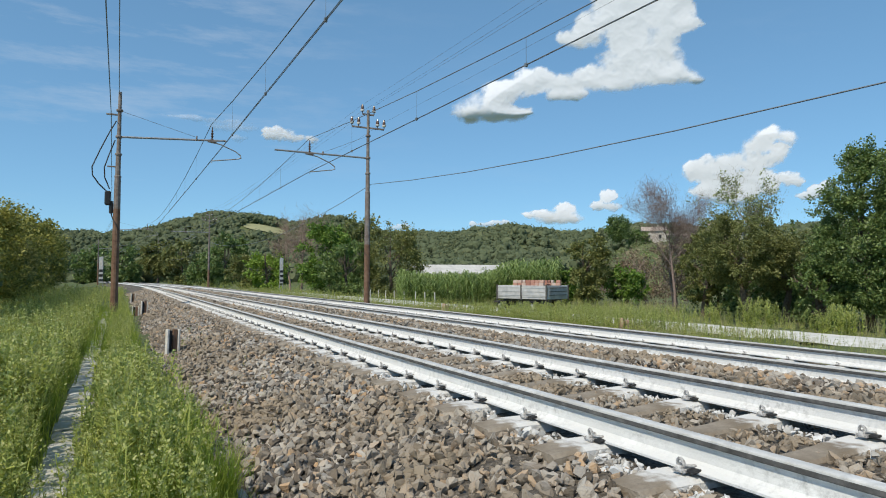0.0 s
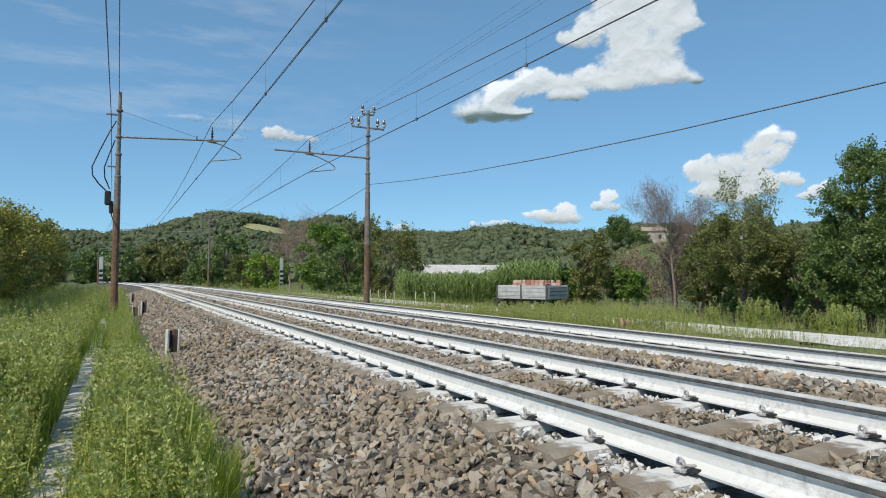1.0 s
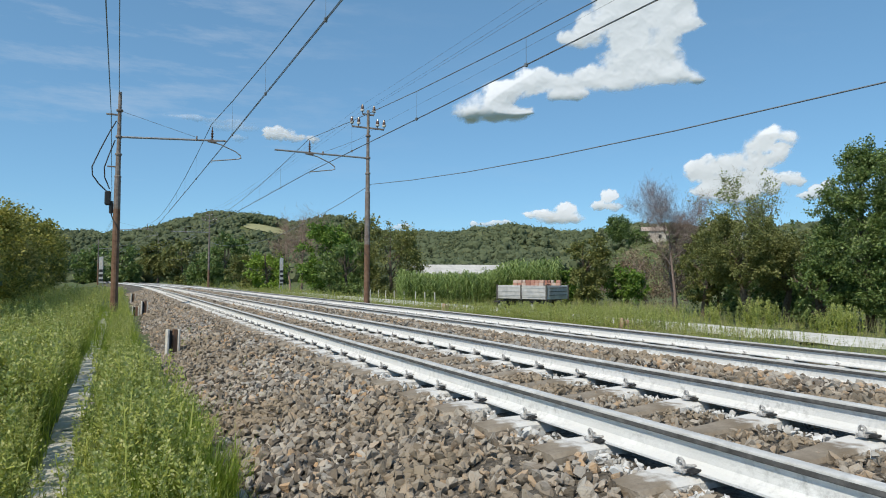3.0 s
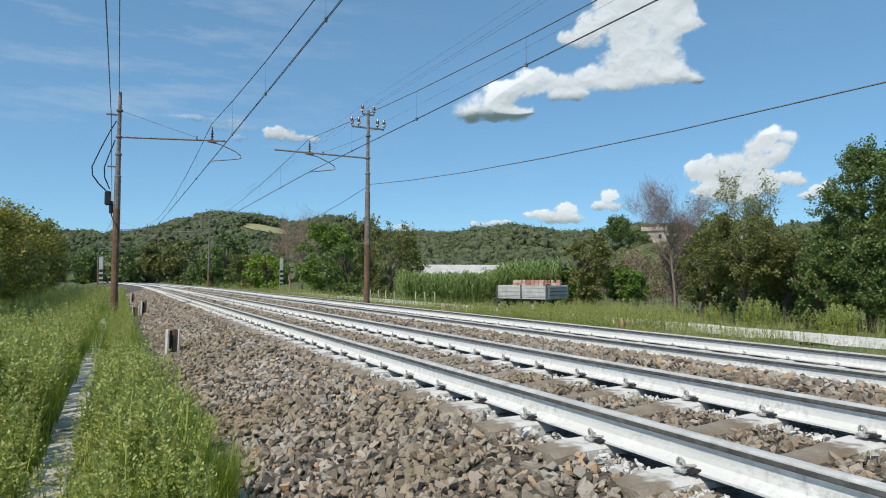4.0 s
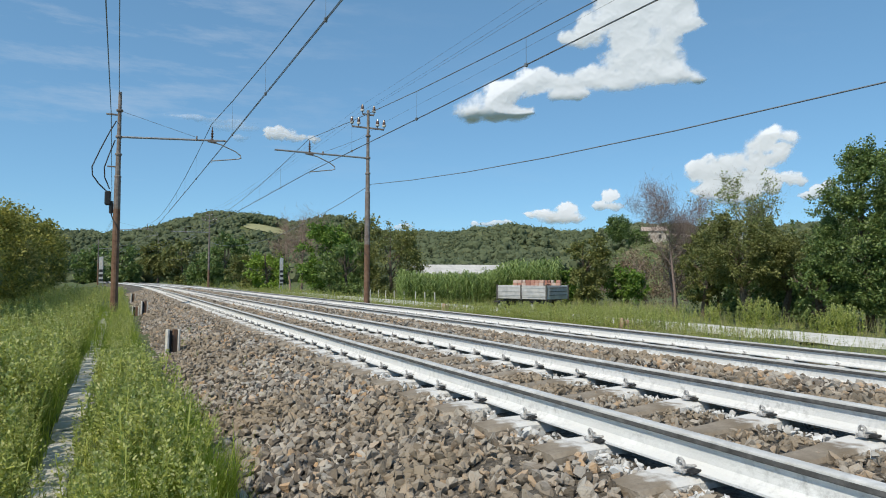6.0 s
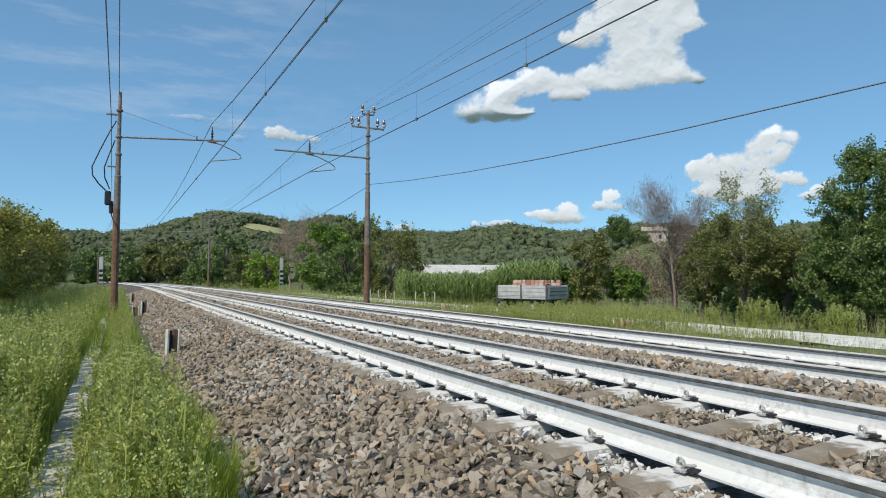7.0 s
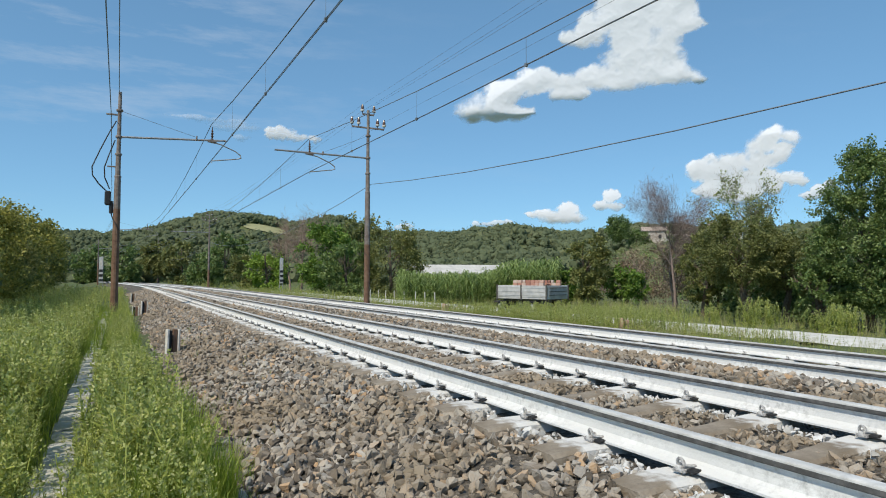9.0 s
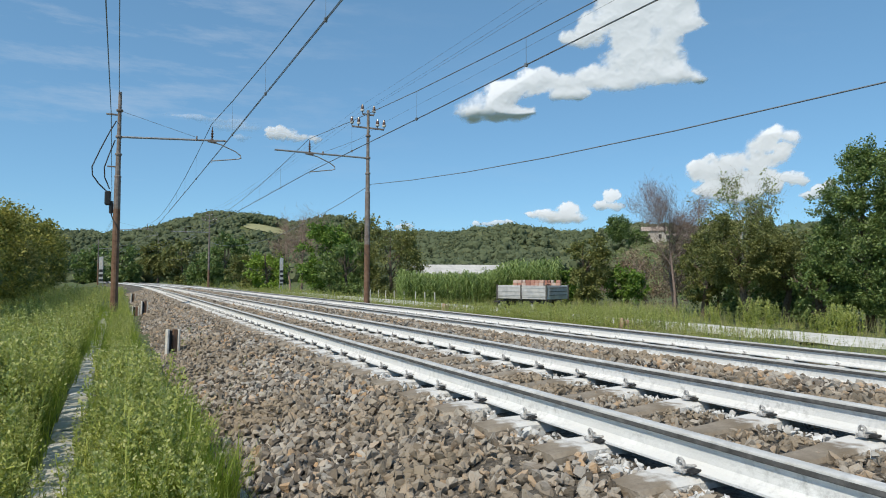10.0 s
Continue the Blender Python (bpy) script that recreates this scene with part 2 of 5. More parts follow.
def bend(y):
    """How far the line has curved off to the left at y."""
    return -np.maximum(0.0, np.asarray(y, dtype=float) - 50) ** 2 / 1880.0


def smooth(a, b, x):
    t = np.clip((np.asarray(x, dtype=float) - a) / (b - a), 0, 1)
    return t * t * (3 - 2 * t)


BED = ((-0.5, -0.47), (0.55, -0.46), (0.80, -0.42), (2.05, -0.10), (2.25, -0.085), (4.4, -0.085), (4.7, -0.075), (5.4, -0.05), (6.15, -0.09), (6.4, -0.15), (8.45, -0.22), (9.0, -0.29), (9.9, -0.5))
BED_X, BED_Z = [b[0] for b in BED], [b[1] for b in BED]


def bed_z(u):
    return np.interp(u, BED_X, BED_Z)


def land_z(x, y):
    """The height of the ground away from the ballast."""
    x, y = np.asarray(x, dtype=float), np.asarray(y, dtype=float)
    z = np.full(np.broadcast(x, y).shape, GROUND_Z)
    u = x - bend(y)
    z = z - 0.42 * smooth(15.1, 17.6, u)
    z = z + 0.45 * smooth(-2.0, -7.0, u)
    d, az = np.hypot(x, y), np.degrees(np.arctan2(x, y))
    for a0, wa, d0, wd, h in HILLS:
        z = z + h * np.exp(-((az - a0) / wa) ** 2) * np.exp(-((d - d0) / wd) ** 2 * np.where(d > d0, 0.3, 1.0))
    return z


# bearing and its spread, distance and its spread, height
HILLS = ((8.0, 6.5, 620, 200, 49.5), (-5, 9, 640, 200, 33.8), (17.5, 4.0, 640, 190, 48.0), (24.0, 4.0, 600, 180, 30.6), (32.0, 6.0, 430, 150, 27.8), (44, 8, 420, 150, 27.3), (58, 9, 330, 130, 17), (75, 14, 400, 150, 20), (-25, 12, 600, 200, 30), (46, 6.5, 165, 48, 8.6), (12.0, 2.8, 600, 190, 8.7), (27.5, 3.0, 520, 150, 5.4))


def splash_sleepers():
    """Lime splashed on the sleepers beside the rails: a worn band on each side that faces the path."""
    n, l = M_CONCRETE.node_tree.nodes, M_CONCRETE.node_tree.links
    base = n["Principled BSDF"].inputs["Base Color"].links[0].from_socket
    tc, sep = n.new("ShaderNodeTexCoord"), n.new("ShaderNodeSeparateXYZ")
    l.new(tc.outputs["Object"], sep.inputs[0])
    nz = n.new("ShaderNodeTexNoise")
    nz.inputs["Scale"].default_value, nz.inputs["Detail"].default_value = 9, 8
    l.new(tc.outputs["Object"], nz.inputs["Vector"])
    total = None
    for c in (-0.86, 0.62):
        d = n.new("ShaderNodeMath")
        d.operation = "SUBTRACT"
        d.inputs[1].default_value = c
        l.new(sep.outputs["X"], d.inputs[0])
        a = n.new("ShaderNodeMath")
        a.operation = "ABSOLUTE"
        l.new(d.outputs[0], a.inputs[0])
        s = n.new("ShaderNodeMath")
        s.operation = "MULTIPLY_ADD"
        s.inputs[1].default_value, s.inputs[2].default_value = 0.50, -0.06
        l.new(nz.outputs["Fac"], s.inputs[0])
        near = n.new("ShaderNodeMath")
        near.operation = "SUBTRACT"
        l.new(s.outputs[0], near.inputs[0])
        l.new(a.outputs[0], near.inputs[1])
        g = n.new("ShaderNodeMath")
        g.operation, g.use_clamp = "MULTIPLY", True
        g.inputs[1].default_value = 9.0
        l.new(near.outputs[0], g.inputs[0])
        if total is None:
            total = g
        else:
            mx = n.new("ShaderNodeMath")
            mx.operation = "MAXIMUM"
            l.new(total.outputs[0], mx.inputs[0])
            l.new(g.outputs[0], mx.inputs[1])
            total = mx
    soft = n.new("ShaderNodeMath")
    soft.operation, soft.inputs[1].default_value = "MULTIPLY", 0.8
    l.new(total.outputs[0], soft.inputs[0])
    mix = n.new("ShaderNodeMixRGB")
    mix.inputs["Color2"].default_value = (0.74, 0.74, 0.73, 1)
    l.new(soft.outputs[0], mix.inputs["Fac"])
    l.new(base, mix.inputs["Color1"])
    l.new(mix.outputs["Color"], n["Principled BSDF"].inputs["Base Color"])


splash_sleepers()


def cloud_shader():
    """White water droplets: matt, letting light through, thinning out where the cover is low."""
    M_CLOUD.use_nodes = True
    n, l = M_CLOUD.node_tree.nodes, M_CLOUD.node_tree.links
    n.remove(n["Principled BSDF"])
    d, t, c = n.new("ShaderNodeBsdfDiffuse"), n.new("ShaderNodeBsdfTranslucent"), n.new("ShaderNodeBsdfTransparent")
    d.inputs["Color"].default_value = t.inputs["Color"].default_value = (0.755, 0.76, 0.80, 1)
    m1, m2 = n.new("ShaderNodeMixShader"), n.new("ShaderNodeMixShader")
    m1.inputs["Fac"].default_value = 0.18
    at = n.new("ShaderNodeAttribute")
    at.attribute_name = "cover"
    l.new(d.outputs[0], m1.inputs[1])
    l.new(t.outputs[0], m1.inputs[2])
    l.new(at.outputs["Fac"], m2.inputs["Fac"])
    l.new(c.outputs[0], m2.inputs[1])
    l.new(m1.outputs[0], m2.inputs[2])
    l.new(m2.outputs[0], n["Material Output"].inputs["Surface"])


cloud_shader()


# ---- ground ----
def build_ground():
    """One sheet in polar cells from the stand to the horizon; it dips under the ballast bed."""
    ds = np.concatenate([[0.0], np.geomspace(0.6, 40, 46), np.geomspace(43, 900, 60), [1200, 1800, 2600, 4200]])
    azs = np.radians(np.concatenate([np.arange(-180, -20, 10), np.arange(-20, 80, 0.8), np.arange(80, 180, 10)]))
    d, a = np.meshgrid(ds, azs, indexing="ij")
    x, y = d * np.sin(a), d * np.cos(a)
    z = land_z(x, y)
    u = x - bend(y)
    z = np.where((u > 0.75) & (u < 9.7) & (y < 240), z - 0.35, z)
    z = np.where((u > 12.95) & (u < 15.05) & (np.abs(y) < 118), z - 0.15, z)
    rough = np.random.default_rng(3).normal(0, 1, z.shape)
    z = z + rough * np.where(d > 60, 0.25, 0.012)
    n, k = len(ds), len(azs)
    i, j = np.meshgrid(np.arange(n - 1), np.arange(k), indexing="ij")
    i, j = i.ravel(), j.ravel()
    j2 = (j + 1) % k
    faces = np.stack([i * k + j, i * k + j2, (i + 1) * k + j2, (i + 1) * k + j], 1)
    keep = i > 0
    ob = mesh_from("ground", np.stack([x.ravel(), y.ravel(), z.ravel()], 1), np.concatenate([faces[keep], faces[~keep]]), [M_GROUND], smooth=True)
    tagged(ob, "green meadow soil under weeds running to the hills", "ground", kind="structure")


def strip(name, us, zs, y0, y1, step, mat, jitter, label, category, seed=1):
    """A long band that follows the line: its cross-section given by offsets and heights."""
    rng = np.random.default_rng(seed)
    ys = np.arange(y0, y1 + step, step)
    u, y = np.meshgrid(us, ys, indexing="xy")
    z = np.broadcast_to(np.asarray(zs), u.shape) + rng.normal(0, jitter, u.shape)
    x = u + bend(y)
    if jitter:
        edge = rng.normal(0, jitter * 6, len(ys))
        x[:, 0] += edge
        x[:, -1] -= edge
    n, k = u.shape
    i, j = np.meshgrid(np.arange(n - 1), np.arange(k - 1), indexing="ij")
    i, j = i.ravel(), j.ravel()
    f = np.stack([i * k + j, i * k + j + 1, (i + 1) * k + j + 1, (i + 1) * k + j], 1)
    ob = mesh_from(name, np.stack([x.ravel(), y.ravel(), z.ravel()], 1), f, [mat], smooth=True)
    return tagged(ob, label, category, kind="structure")


def build_bands():
    us = np.concatenate([np.arange(0.38, 2.3, 0.12), np.arange(2.3, 10, 0.3)])
    strip("shaded_ballast_bed", us, bed_z(us) - 0.035, -14, 245, 0.45, M_BED_SHADED, 0.008, "grey-brown crushed stone ballast bed, darkened for shade between stones", "ballast", 2)
    us = np.linspace(-0.62, -0.12, 6)
    strip("path", us, np.array([-0.475, -0.46, -0.455, -0.455, -0.46, -0.475]), -4, 60, 0.25, M_PATH, 0.006, "trodden earth under the concrete lids", "path", 4)
    us = np.linspace(12.8, 15.2, 12)
    strip("road", us, np.full(12, GROUND_Z + 0.05) - 0.04 * np.abs(np.linspace(-1, 1, 12)) ** 4, -40, 120, 0.6, M_ROAD, 0.008, "white gravel lane beside the railway", "road", 5)


def build_trough():
    """A row of flat concrete lids over the lineside cable trough: the walkway between the weeds."""
    rng = random.Random(12)
    t = tagged(new("cable_trough"), "row of weathered concrete cable trough lids used as footpath", "cable trough")
    bm = bmesh.new()
    box(bm, (0.225, 0.385, 0.05), bevel=0.012)
    me = bpy.data.meshes.new("lid")
    bm.to_mesh(me)
    bm.free()
    me.materials.append(M_LID)
    for k in range(-15, 64):
        ob = new("lid", me)
        ob.parent = t
        ob.matrix_basis = pose(-0.375 + rng.uniform(-0.012, 0.012), 2.2 + 0.412 * k, -0.448 + rng.uniform(-0.006, 0.008), rng.uniform(-1.6, 1.6), rng.uniform(-1.5, 1.5), rng.uniform(-1.6, 1.6))


# ---- rails ----
def rail_profile():
    """Half outline of a rail, from the foot's edge up to the head: offset and height."""
    return [(0.075, 0.0), (0.075, 0.012), (0.03, 0.028), (0.012, 0.045), (0.0085, 0.075), (0.0085, 0.105), (0.013, 0.124), (0.034, 0.134), (0.036, 0.140), (0.036, 0.160), (0.032, 0.168), (0.020, 0.172)]


def extrude_band(name, outline, x0, z0, parent, mat, closed, label=""):
    ys = np.concatenate([np.arange(-14, 50, 2.0), np.arange(50, 246, 3.0)])
    o = np.array(outline)
    k, n = len(o), len(ys)
    x = (x0 + bend(ys))[:, None] + o[None, :, 0]
    z = np.broadcast_to(z0 + o[None, :, 1], x.shape)
    y = np.broadcast_to(ys[:, None], x.shape)
    i, j = np.meshgrid(np.arange(n - 1), np.arange(k if closed else k - 1), indexing="ij")
    i, j = i.ravel(), j.ravel()
    j2 = (j + 1) % k
    f = np.stack([i * k + j, (i + 1) * k + j, (i + 1) * k + j2, i * k + j2], 1)
    ob = mesh_from(name, np.stack([x.ravel(), y.ravel(), z.ravel()], 1), f, [mat], parent)
    if label:
        ob["label"] = label
    return ob


def clip_mesh():
    """A spring clip: a low bent bar that hooks over a shoulder casting, above a dark slab for its base shadow."""
    bm = bmesh.new()
    pts = []
    for i in range(13):
        a = radians(-40 + 230 * i / 12)
        pts.append((-0.052 - 0.018 * math.sin(a * 0.5), 0.026 * math.cos(a), 0.032 + 0.026 * math.sin(a)))
    tube(bm, [(0.0, 0.034, 0.020), (-0.022, 0.034, 0.022)] + pts + [(-0.02, -0.032, 0.020), (0.002, -0.036, 0.019)], 0.0088, 6)
    box(bm, (0.06, 0.075, 0.016), (-0.055, 0, 0.004), (0, -8, 0), 0.004)
    box(bm, (0.026, 0.034, 0.030), (-0.074, 0, 0.012), (0, 12, 0), 0.006)
    me = bpy.data.meshes.new("clip")
    bm.to_mesh(me)
    bm.free()
    me.materials.append(M_CLIP)
    return me


def clip_shade_mesh():
    """A black slab under a clip, put in for the shadow at its base."""
    bm = bmesh.new()
    box(bm, (0.05, 0.10, 0.014), (-0.03, 0, 0.0), (0, -6, 0), 0.003)
    me = bpy.data.meshes.new("clip_shade")
    bm.to_mesh(me)
    bm.free()
    me.materials.append(M_BLACK)
    return me


def build_rails():
    p = rail_profile()
    lower = p[:6] + [(0.011, 0.119), (0.014, 0.124)]
    clip, clip_shade = clip_mesh(), clip_shade_mesh()
    rng = random.Random(5)
    for n, x0 in enumerate(RAIL_X):
        z0 = (Z1 if n < 2 else Z2) + 0.008
        rail = tagged(new("rail"), "steel rail with limewashed white web and bare grey head", "rail", "running rails")
        outline = [(a, b) for a, b in lower] + [(-a, b) for a, b in lower[::-1]]
        extrude_band("web", outline, x0, z0, rail, M_LIME, True, "limewashed white web and foot")
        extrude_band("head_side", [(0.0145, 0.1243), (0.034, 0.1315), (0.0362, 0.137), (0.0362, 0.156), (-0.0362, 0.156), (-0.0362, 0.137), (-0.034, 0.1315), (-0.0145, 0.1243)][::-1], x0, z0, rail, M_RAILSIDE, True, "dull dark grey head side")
        extrude_band("running_surface", [(0.0362, 0.1563), (0.0358, 0.1632), (0.033, 0.1685), (0.018, 0.1725), (-0.018, 0.1725), (-0.033, 0.1685), (-0.0358, 0.1632), (-0.0362, 0.1563)][::-1], x0, z0, rail, M_RAILTOP, True, "worn running surface, its shine painted in as pale grey")
        for s in range(-6, 60 if n < 2 else 46):
            y = SLEEPER_Y + PITCH * s
            for side in (-1, 1):
                if side == 1 and (s > 12 or n > 1):
                    continue
                ob = new("clip", clip)
                ob.parent = rail
                ob.matrix_basis = Matrix.Translation((x0 + float(bend(y)) + side * 0.045, y + side * 0.02, z0 + 0.006)) @ pose(0, 0, 0, rng.uniform(-4, 4), 0, (0 if side < 0 else 180) + rng.uniform(-5, 5)) @ Matrix.Scale(1.0 if n < 2 else 0.6, 4)
                if s == 0:
                    ob["label"] = "steel spring clip splashed with white lime"
                if side == -1 and s < 24 and n < 2:
                    under = new("clip_shade", clip_shade)
                    under.parent = ob
                    under.matrix_basis = pose(-0.012, -0.035, 0.006)


SLEEPER_Y, PITCH = 0.337, 0.671


def sleeper_mesh():
    bm = bmesh.new()
    n = 13
    rows = []
    for i in range(n):
        x = -1.2 + 2.4 * i / (n - 1)
        dip = 0.035 * math.exp(-(x / 0.45) ** 2)
        w = 0.135 - 0.025 * math.exp(-(x / 0.5) ** 2)
        top = -dip - (0.02 if i in (0, n - 1) else 0)
        rows.append([bm.verts.new(v) for v in ((x, -w, -0.2), (x, -w + 0.012, top - 0.02), (x, -w + 0.035, top), (x, w - 0.035, top), (x, w - 0.012, top - 0.02), (x, w, -0.2))])
    for a, b in zip(rows, rows[1:]):
        for j in range(5):
            bm.faces.new((a[j], a[j + 1], b[j + 1], b[j]))
    bm.faces.new(rows[0][::-1])
    bm.faces.new(rows[-1])
    bmesh.ops.recalc_face_normals(bm, faces=bm.faces)
    me = bpy.data.meshes.new("sleeper")
    bm.to_mesh(me)
    bm.free()
    me.materials.append(M_CONCRETE)
    return me


def build_sleepers():
    me = sleeper_mesh()
    rng = random.Random(9)
    for c, z, first, count in ((C1, Z1, -14, 116), (C2, Z2, -10, 74)):
        for s in range(first, first + count):
            y = SLEEPER_Y + PITCH * s
            ob = new("sleeper", me)
            ob.matrix_basis = pose(c + float(bend(y)) + rng.uniform(-0.015, 0.015), y, z + rng.uniform(-0.006, 0.004), 0, 0, rng.uniform(-0.6, 0.6))
            tagged(ob, "weathered brown-grey concrete sleeper bedded in ballast", "sleeper", "track sleepers")


# ---- ballast stones ----
def stone_templates(count, seed):
    rng = np.random.default_rng(seed)
    out = []
    for _ in range(count):
        bm = bmesh.new()
        k = int(rng.integers(9, 15))
        p = rng.normal(0, 1, (k, 3))
        p /= np.linalg.norm(p, axis=1)[:, None]
        p *= rng.uniform(0.8, 1.12, (k, 1)) * np.array([1.0, rng.uniform(0.55, 0.95), rng.uniform(0.35, 0.8)])
        for v in p:
            bm.verts.new(v)
        r = bmesh.ops.convex_hull(bm, input=list(bm.verts))
        bmesh.ops.delete(bm, geom=list(set(g for g in r["geom_interior"] + r["geom_unused"] if isinstance(g, bmesh.types.BMVert))), context="VERTS")
        bmesh.ops.triangulate(bm, faces=bm.faces)
        bm.verts.index_update()
        out.append((np.array([v.co[:] for v in bm.verts]), np.array([[v.index for v in f.verts] for f in bm.faces])))
        bm.free()
    return out


def turns(n, rng):
    """n random rotations as 3 x 3 arrays."""
    q = rng.normal(0, 1, (n, 4))
    q /= np.linalg.norm(q, axis=1)[:, None]
    w, x, y, z = q.T
    return np.stack([np.stack([1 - 2 * (y * y + z * z), 2 * (x * y - z * w), 2 * (x * z + y * w)], 1),
                     np.stack([2 * (x * y + z * w), 1 - 2 * (x * x + z * z), 2 * (y * z - x * w)], 1),
                     np.stack([2 * (x * z - y * w), 2 * (y * z + x * w), 1 - 2 * (x * x + y * y)], 1)], 1)


def scatter(name, templates, at, sizes, rng, mats, spins=None, which=None):
    """Joins many small pieces, each a turned and scaled template, into one mesh."""
    spins = turns(len(at), rng) if spins is None else spins
    pick = rng.integers(0, len(templates), len(at))
    V, F, W, base = [], [], [], 0
    for t, (tv, tf, *tw) in enumerate(templates):
        idx = np.nonzero(pick == t)[0]
        if not len(idx):
            continue
        v = np.einsum("nij,kj->nki", spins[idx], tv) * sizes[idx][:, None, None] + at[idx][:, None, :]
        f = tf[None] + (base + np.arange(len(idx)) * len(tv))[:, None, None]
        V.append(v.reshape(-1, 3))
        F.append(f.reshape(-1, tf.shape[1]))
        W.append(np.tile(tw[0] if tw else np.zeros(len(tf), int), len(idx)))
        base += len(idx) * len(tv)
    return mesh_from(name, np.concatenate(V), np.concatenate(F), mats, None, np.concatenate(W))


def build_ballast():
    rng = np.random.default_rng(11)
    tmpl = stone_templates(26, 7)
    U, Y, S = [], [], []
    # offset range, length range, stones a square metre, size
    for u0, u1, y0, y1, density, size in ((0.5, 2.35, 1.2, 9, 540, 0.041), (0.5, 2.35, 9, 22, 330, 0.042), (0.5, 2.3, 22, 60, 90, 0.06), (2.3, 4.4, 1.0, 9, 560, 0.032), (2.3, 4.4, 9, 24, 230, 0.042), (2.3, 4.4, 24, 60, 60, 0.06),
                                          (4.3, 6.45, 1.0, 14, 330, 0.046), (4.3, 6.45, 14, 30, 150, 0.052), (4.3, 6.45, 30, 65, 50, 0.065), (0.5, 4.4, -5, 1.1, 110, 0.05), (X1 - 0.36, X1 - 0.09, 1.2, 14, 800, 0.023), (X1 + GAUGE - 0.36, X1 + GAUGE - 0.09, 1.5, 20, 700, 0.023)):
        n = int((u1 - u0) * (y1 - y0) * density)
        U.append(rng.uniform(u0, u1, n)), Y.append(rng.uniform(y0, y1, n)), S.append(size * rng.uniform(0.5, 1.45, n))
    u, y, s = np.concatenate(U), np.concatenate(Y), np.concatenate(S)
    z = bed_z(u) - 0.02 + rng.uniform(-0.034, 0.028, len(u))
    near_edge = u < 0.9
    keep = ~(near_edge & (rng.uniform(0, 1, len(u)) > (u - 0.45) / 0.45))
    # sleepers stay clear, and so do the rails' feet
    on = ((np.abs(u - C1) < 1.2) & (np.abs((y - SLEEPER_Y + PITCH / 2) % PITCH - PITCH / 2) < 0.125))
    litter = on & (rng.uniform(0, 1, len(u)) < 0.14)
    keep &= ~on | litter
    s = np.where(litter, s * rng.uniform(0.35, 0.8, len(u)), s)
    crib = (np.abs(u - C1) < 1.2)
    z = np.where(crib, z + 0.002, z)
    white = np.zeros(len(u), bool)
    for x0 in RAIL_X:
        keep &= np.abs(u - x0) > 0.095
        s = np.where(np.abs(u - x0) < 0.16, s * 0.7, s)
        side = u - x0
        white |= (side < 0) & (side > -0.15 - 0.24 * rng.beta(1.3, 1.8, len(u)))
    at = np.stack([u + bend(y), y, z], 1)
    for name, sel, mat, label in (("ballast_stones", keep & ~white, M_STONE, "crushed grey-brown ballast stones with rusty patches"), ("limewashed_stones", keep & white, M_STONE_W, "ballast stones splashed white with lime beside the rails")):
        ob = scatter(name, tmpl, at[sel], s[sel], rng, [mat])
        tagged(ob, label, "ballast", kind="stuff")


# ---- masts and wires ----
def cantilever(mast, side, arm, z_foot, rise, wire_u):
    """The arm, its drop tube with the steady arm, the insulators and the stay, as parts of a mast. side: +1 reaches to larger x."""
    bm = bmesh.new()
    z_arm = z_foot
    tube(bm, [(0, 0, z_arm), (side * arm, 0, z_arm + rise)], 0.038, 8)
    a = part("arm", bm, M_TUBE, mast, "grey galvanised cantilever tube")
    bm = bmesh.new()
    wx = wire_u
    z_arm = z_foot + rise * abs(wx) / arm
    tip = wx + 1.05
    tube(bm, [(wx - 0.15, 0, z_arm - 0.06), (wx + 0.3, 0, z_arm - 0.12), (wx + 0.85, 0, z_arm - 0.34), (tip, 0, z_arm - 0.48), (tip + 0.02, 0, z_arm - 0.58), (tip - 0.12, 0, z_arm - 0.63), (wx, 0, z_arm - 0.78), (wx, 0, z_arm - 0.86)], 0.022, 6)
    part("steady_arm", bm, M_TUBE, mast, "bent grey tube that steadies the wire")
    bm = bmesh.new()
    lathe(bm, [(0.02, 0), (0.05, 0.06), (0.02, 0.1), (0.055, 0.16), (0.02, 0.2), (0.055, 0.26), (0.02, 0.3), (0.045, 0.36), (0.02, 0.4), (0.015, 0.52)], (wx, 0, z_arm), 8)
    part("insulator", bm, M_PORCELAIN, mast, "brown porcelain insulator")
    bm = bmesh.new()
    box(bm, (0.32, 0.09, 0.10), (wx, 0, z_arm - 0.03), bevel=0.01)
    box(bm, (0.05, 0.1, 0.16), (wx - side * 0.55, 0, z_arm + 0.03), bevel=0.01)
    part("clamp", bm, M_POLE, mast)
    bm = bmesh.new()
    tube(bm, [(0, 0, z_foot + 0.95), (wx - side * 0.55, 0, z_arm + 0.06)], 0.007, 5)
    part("stay", bm, M_WIRE, mast)


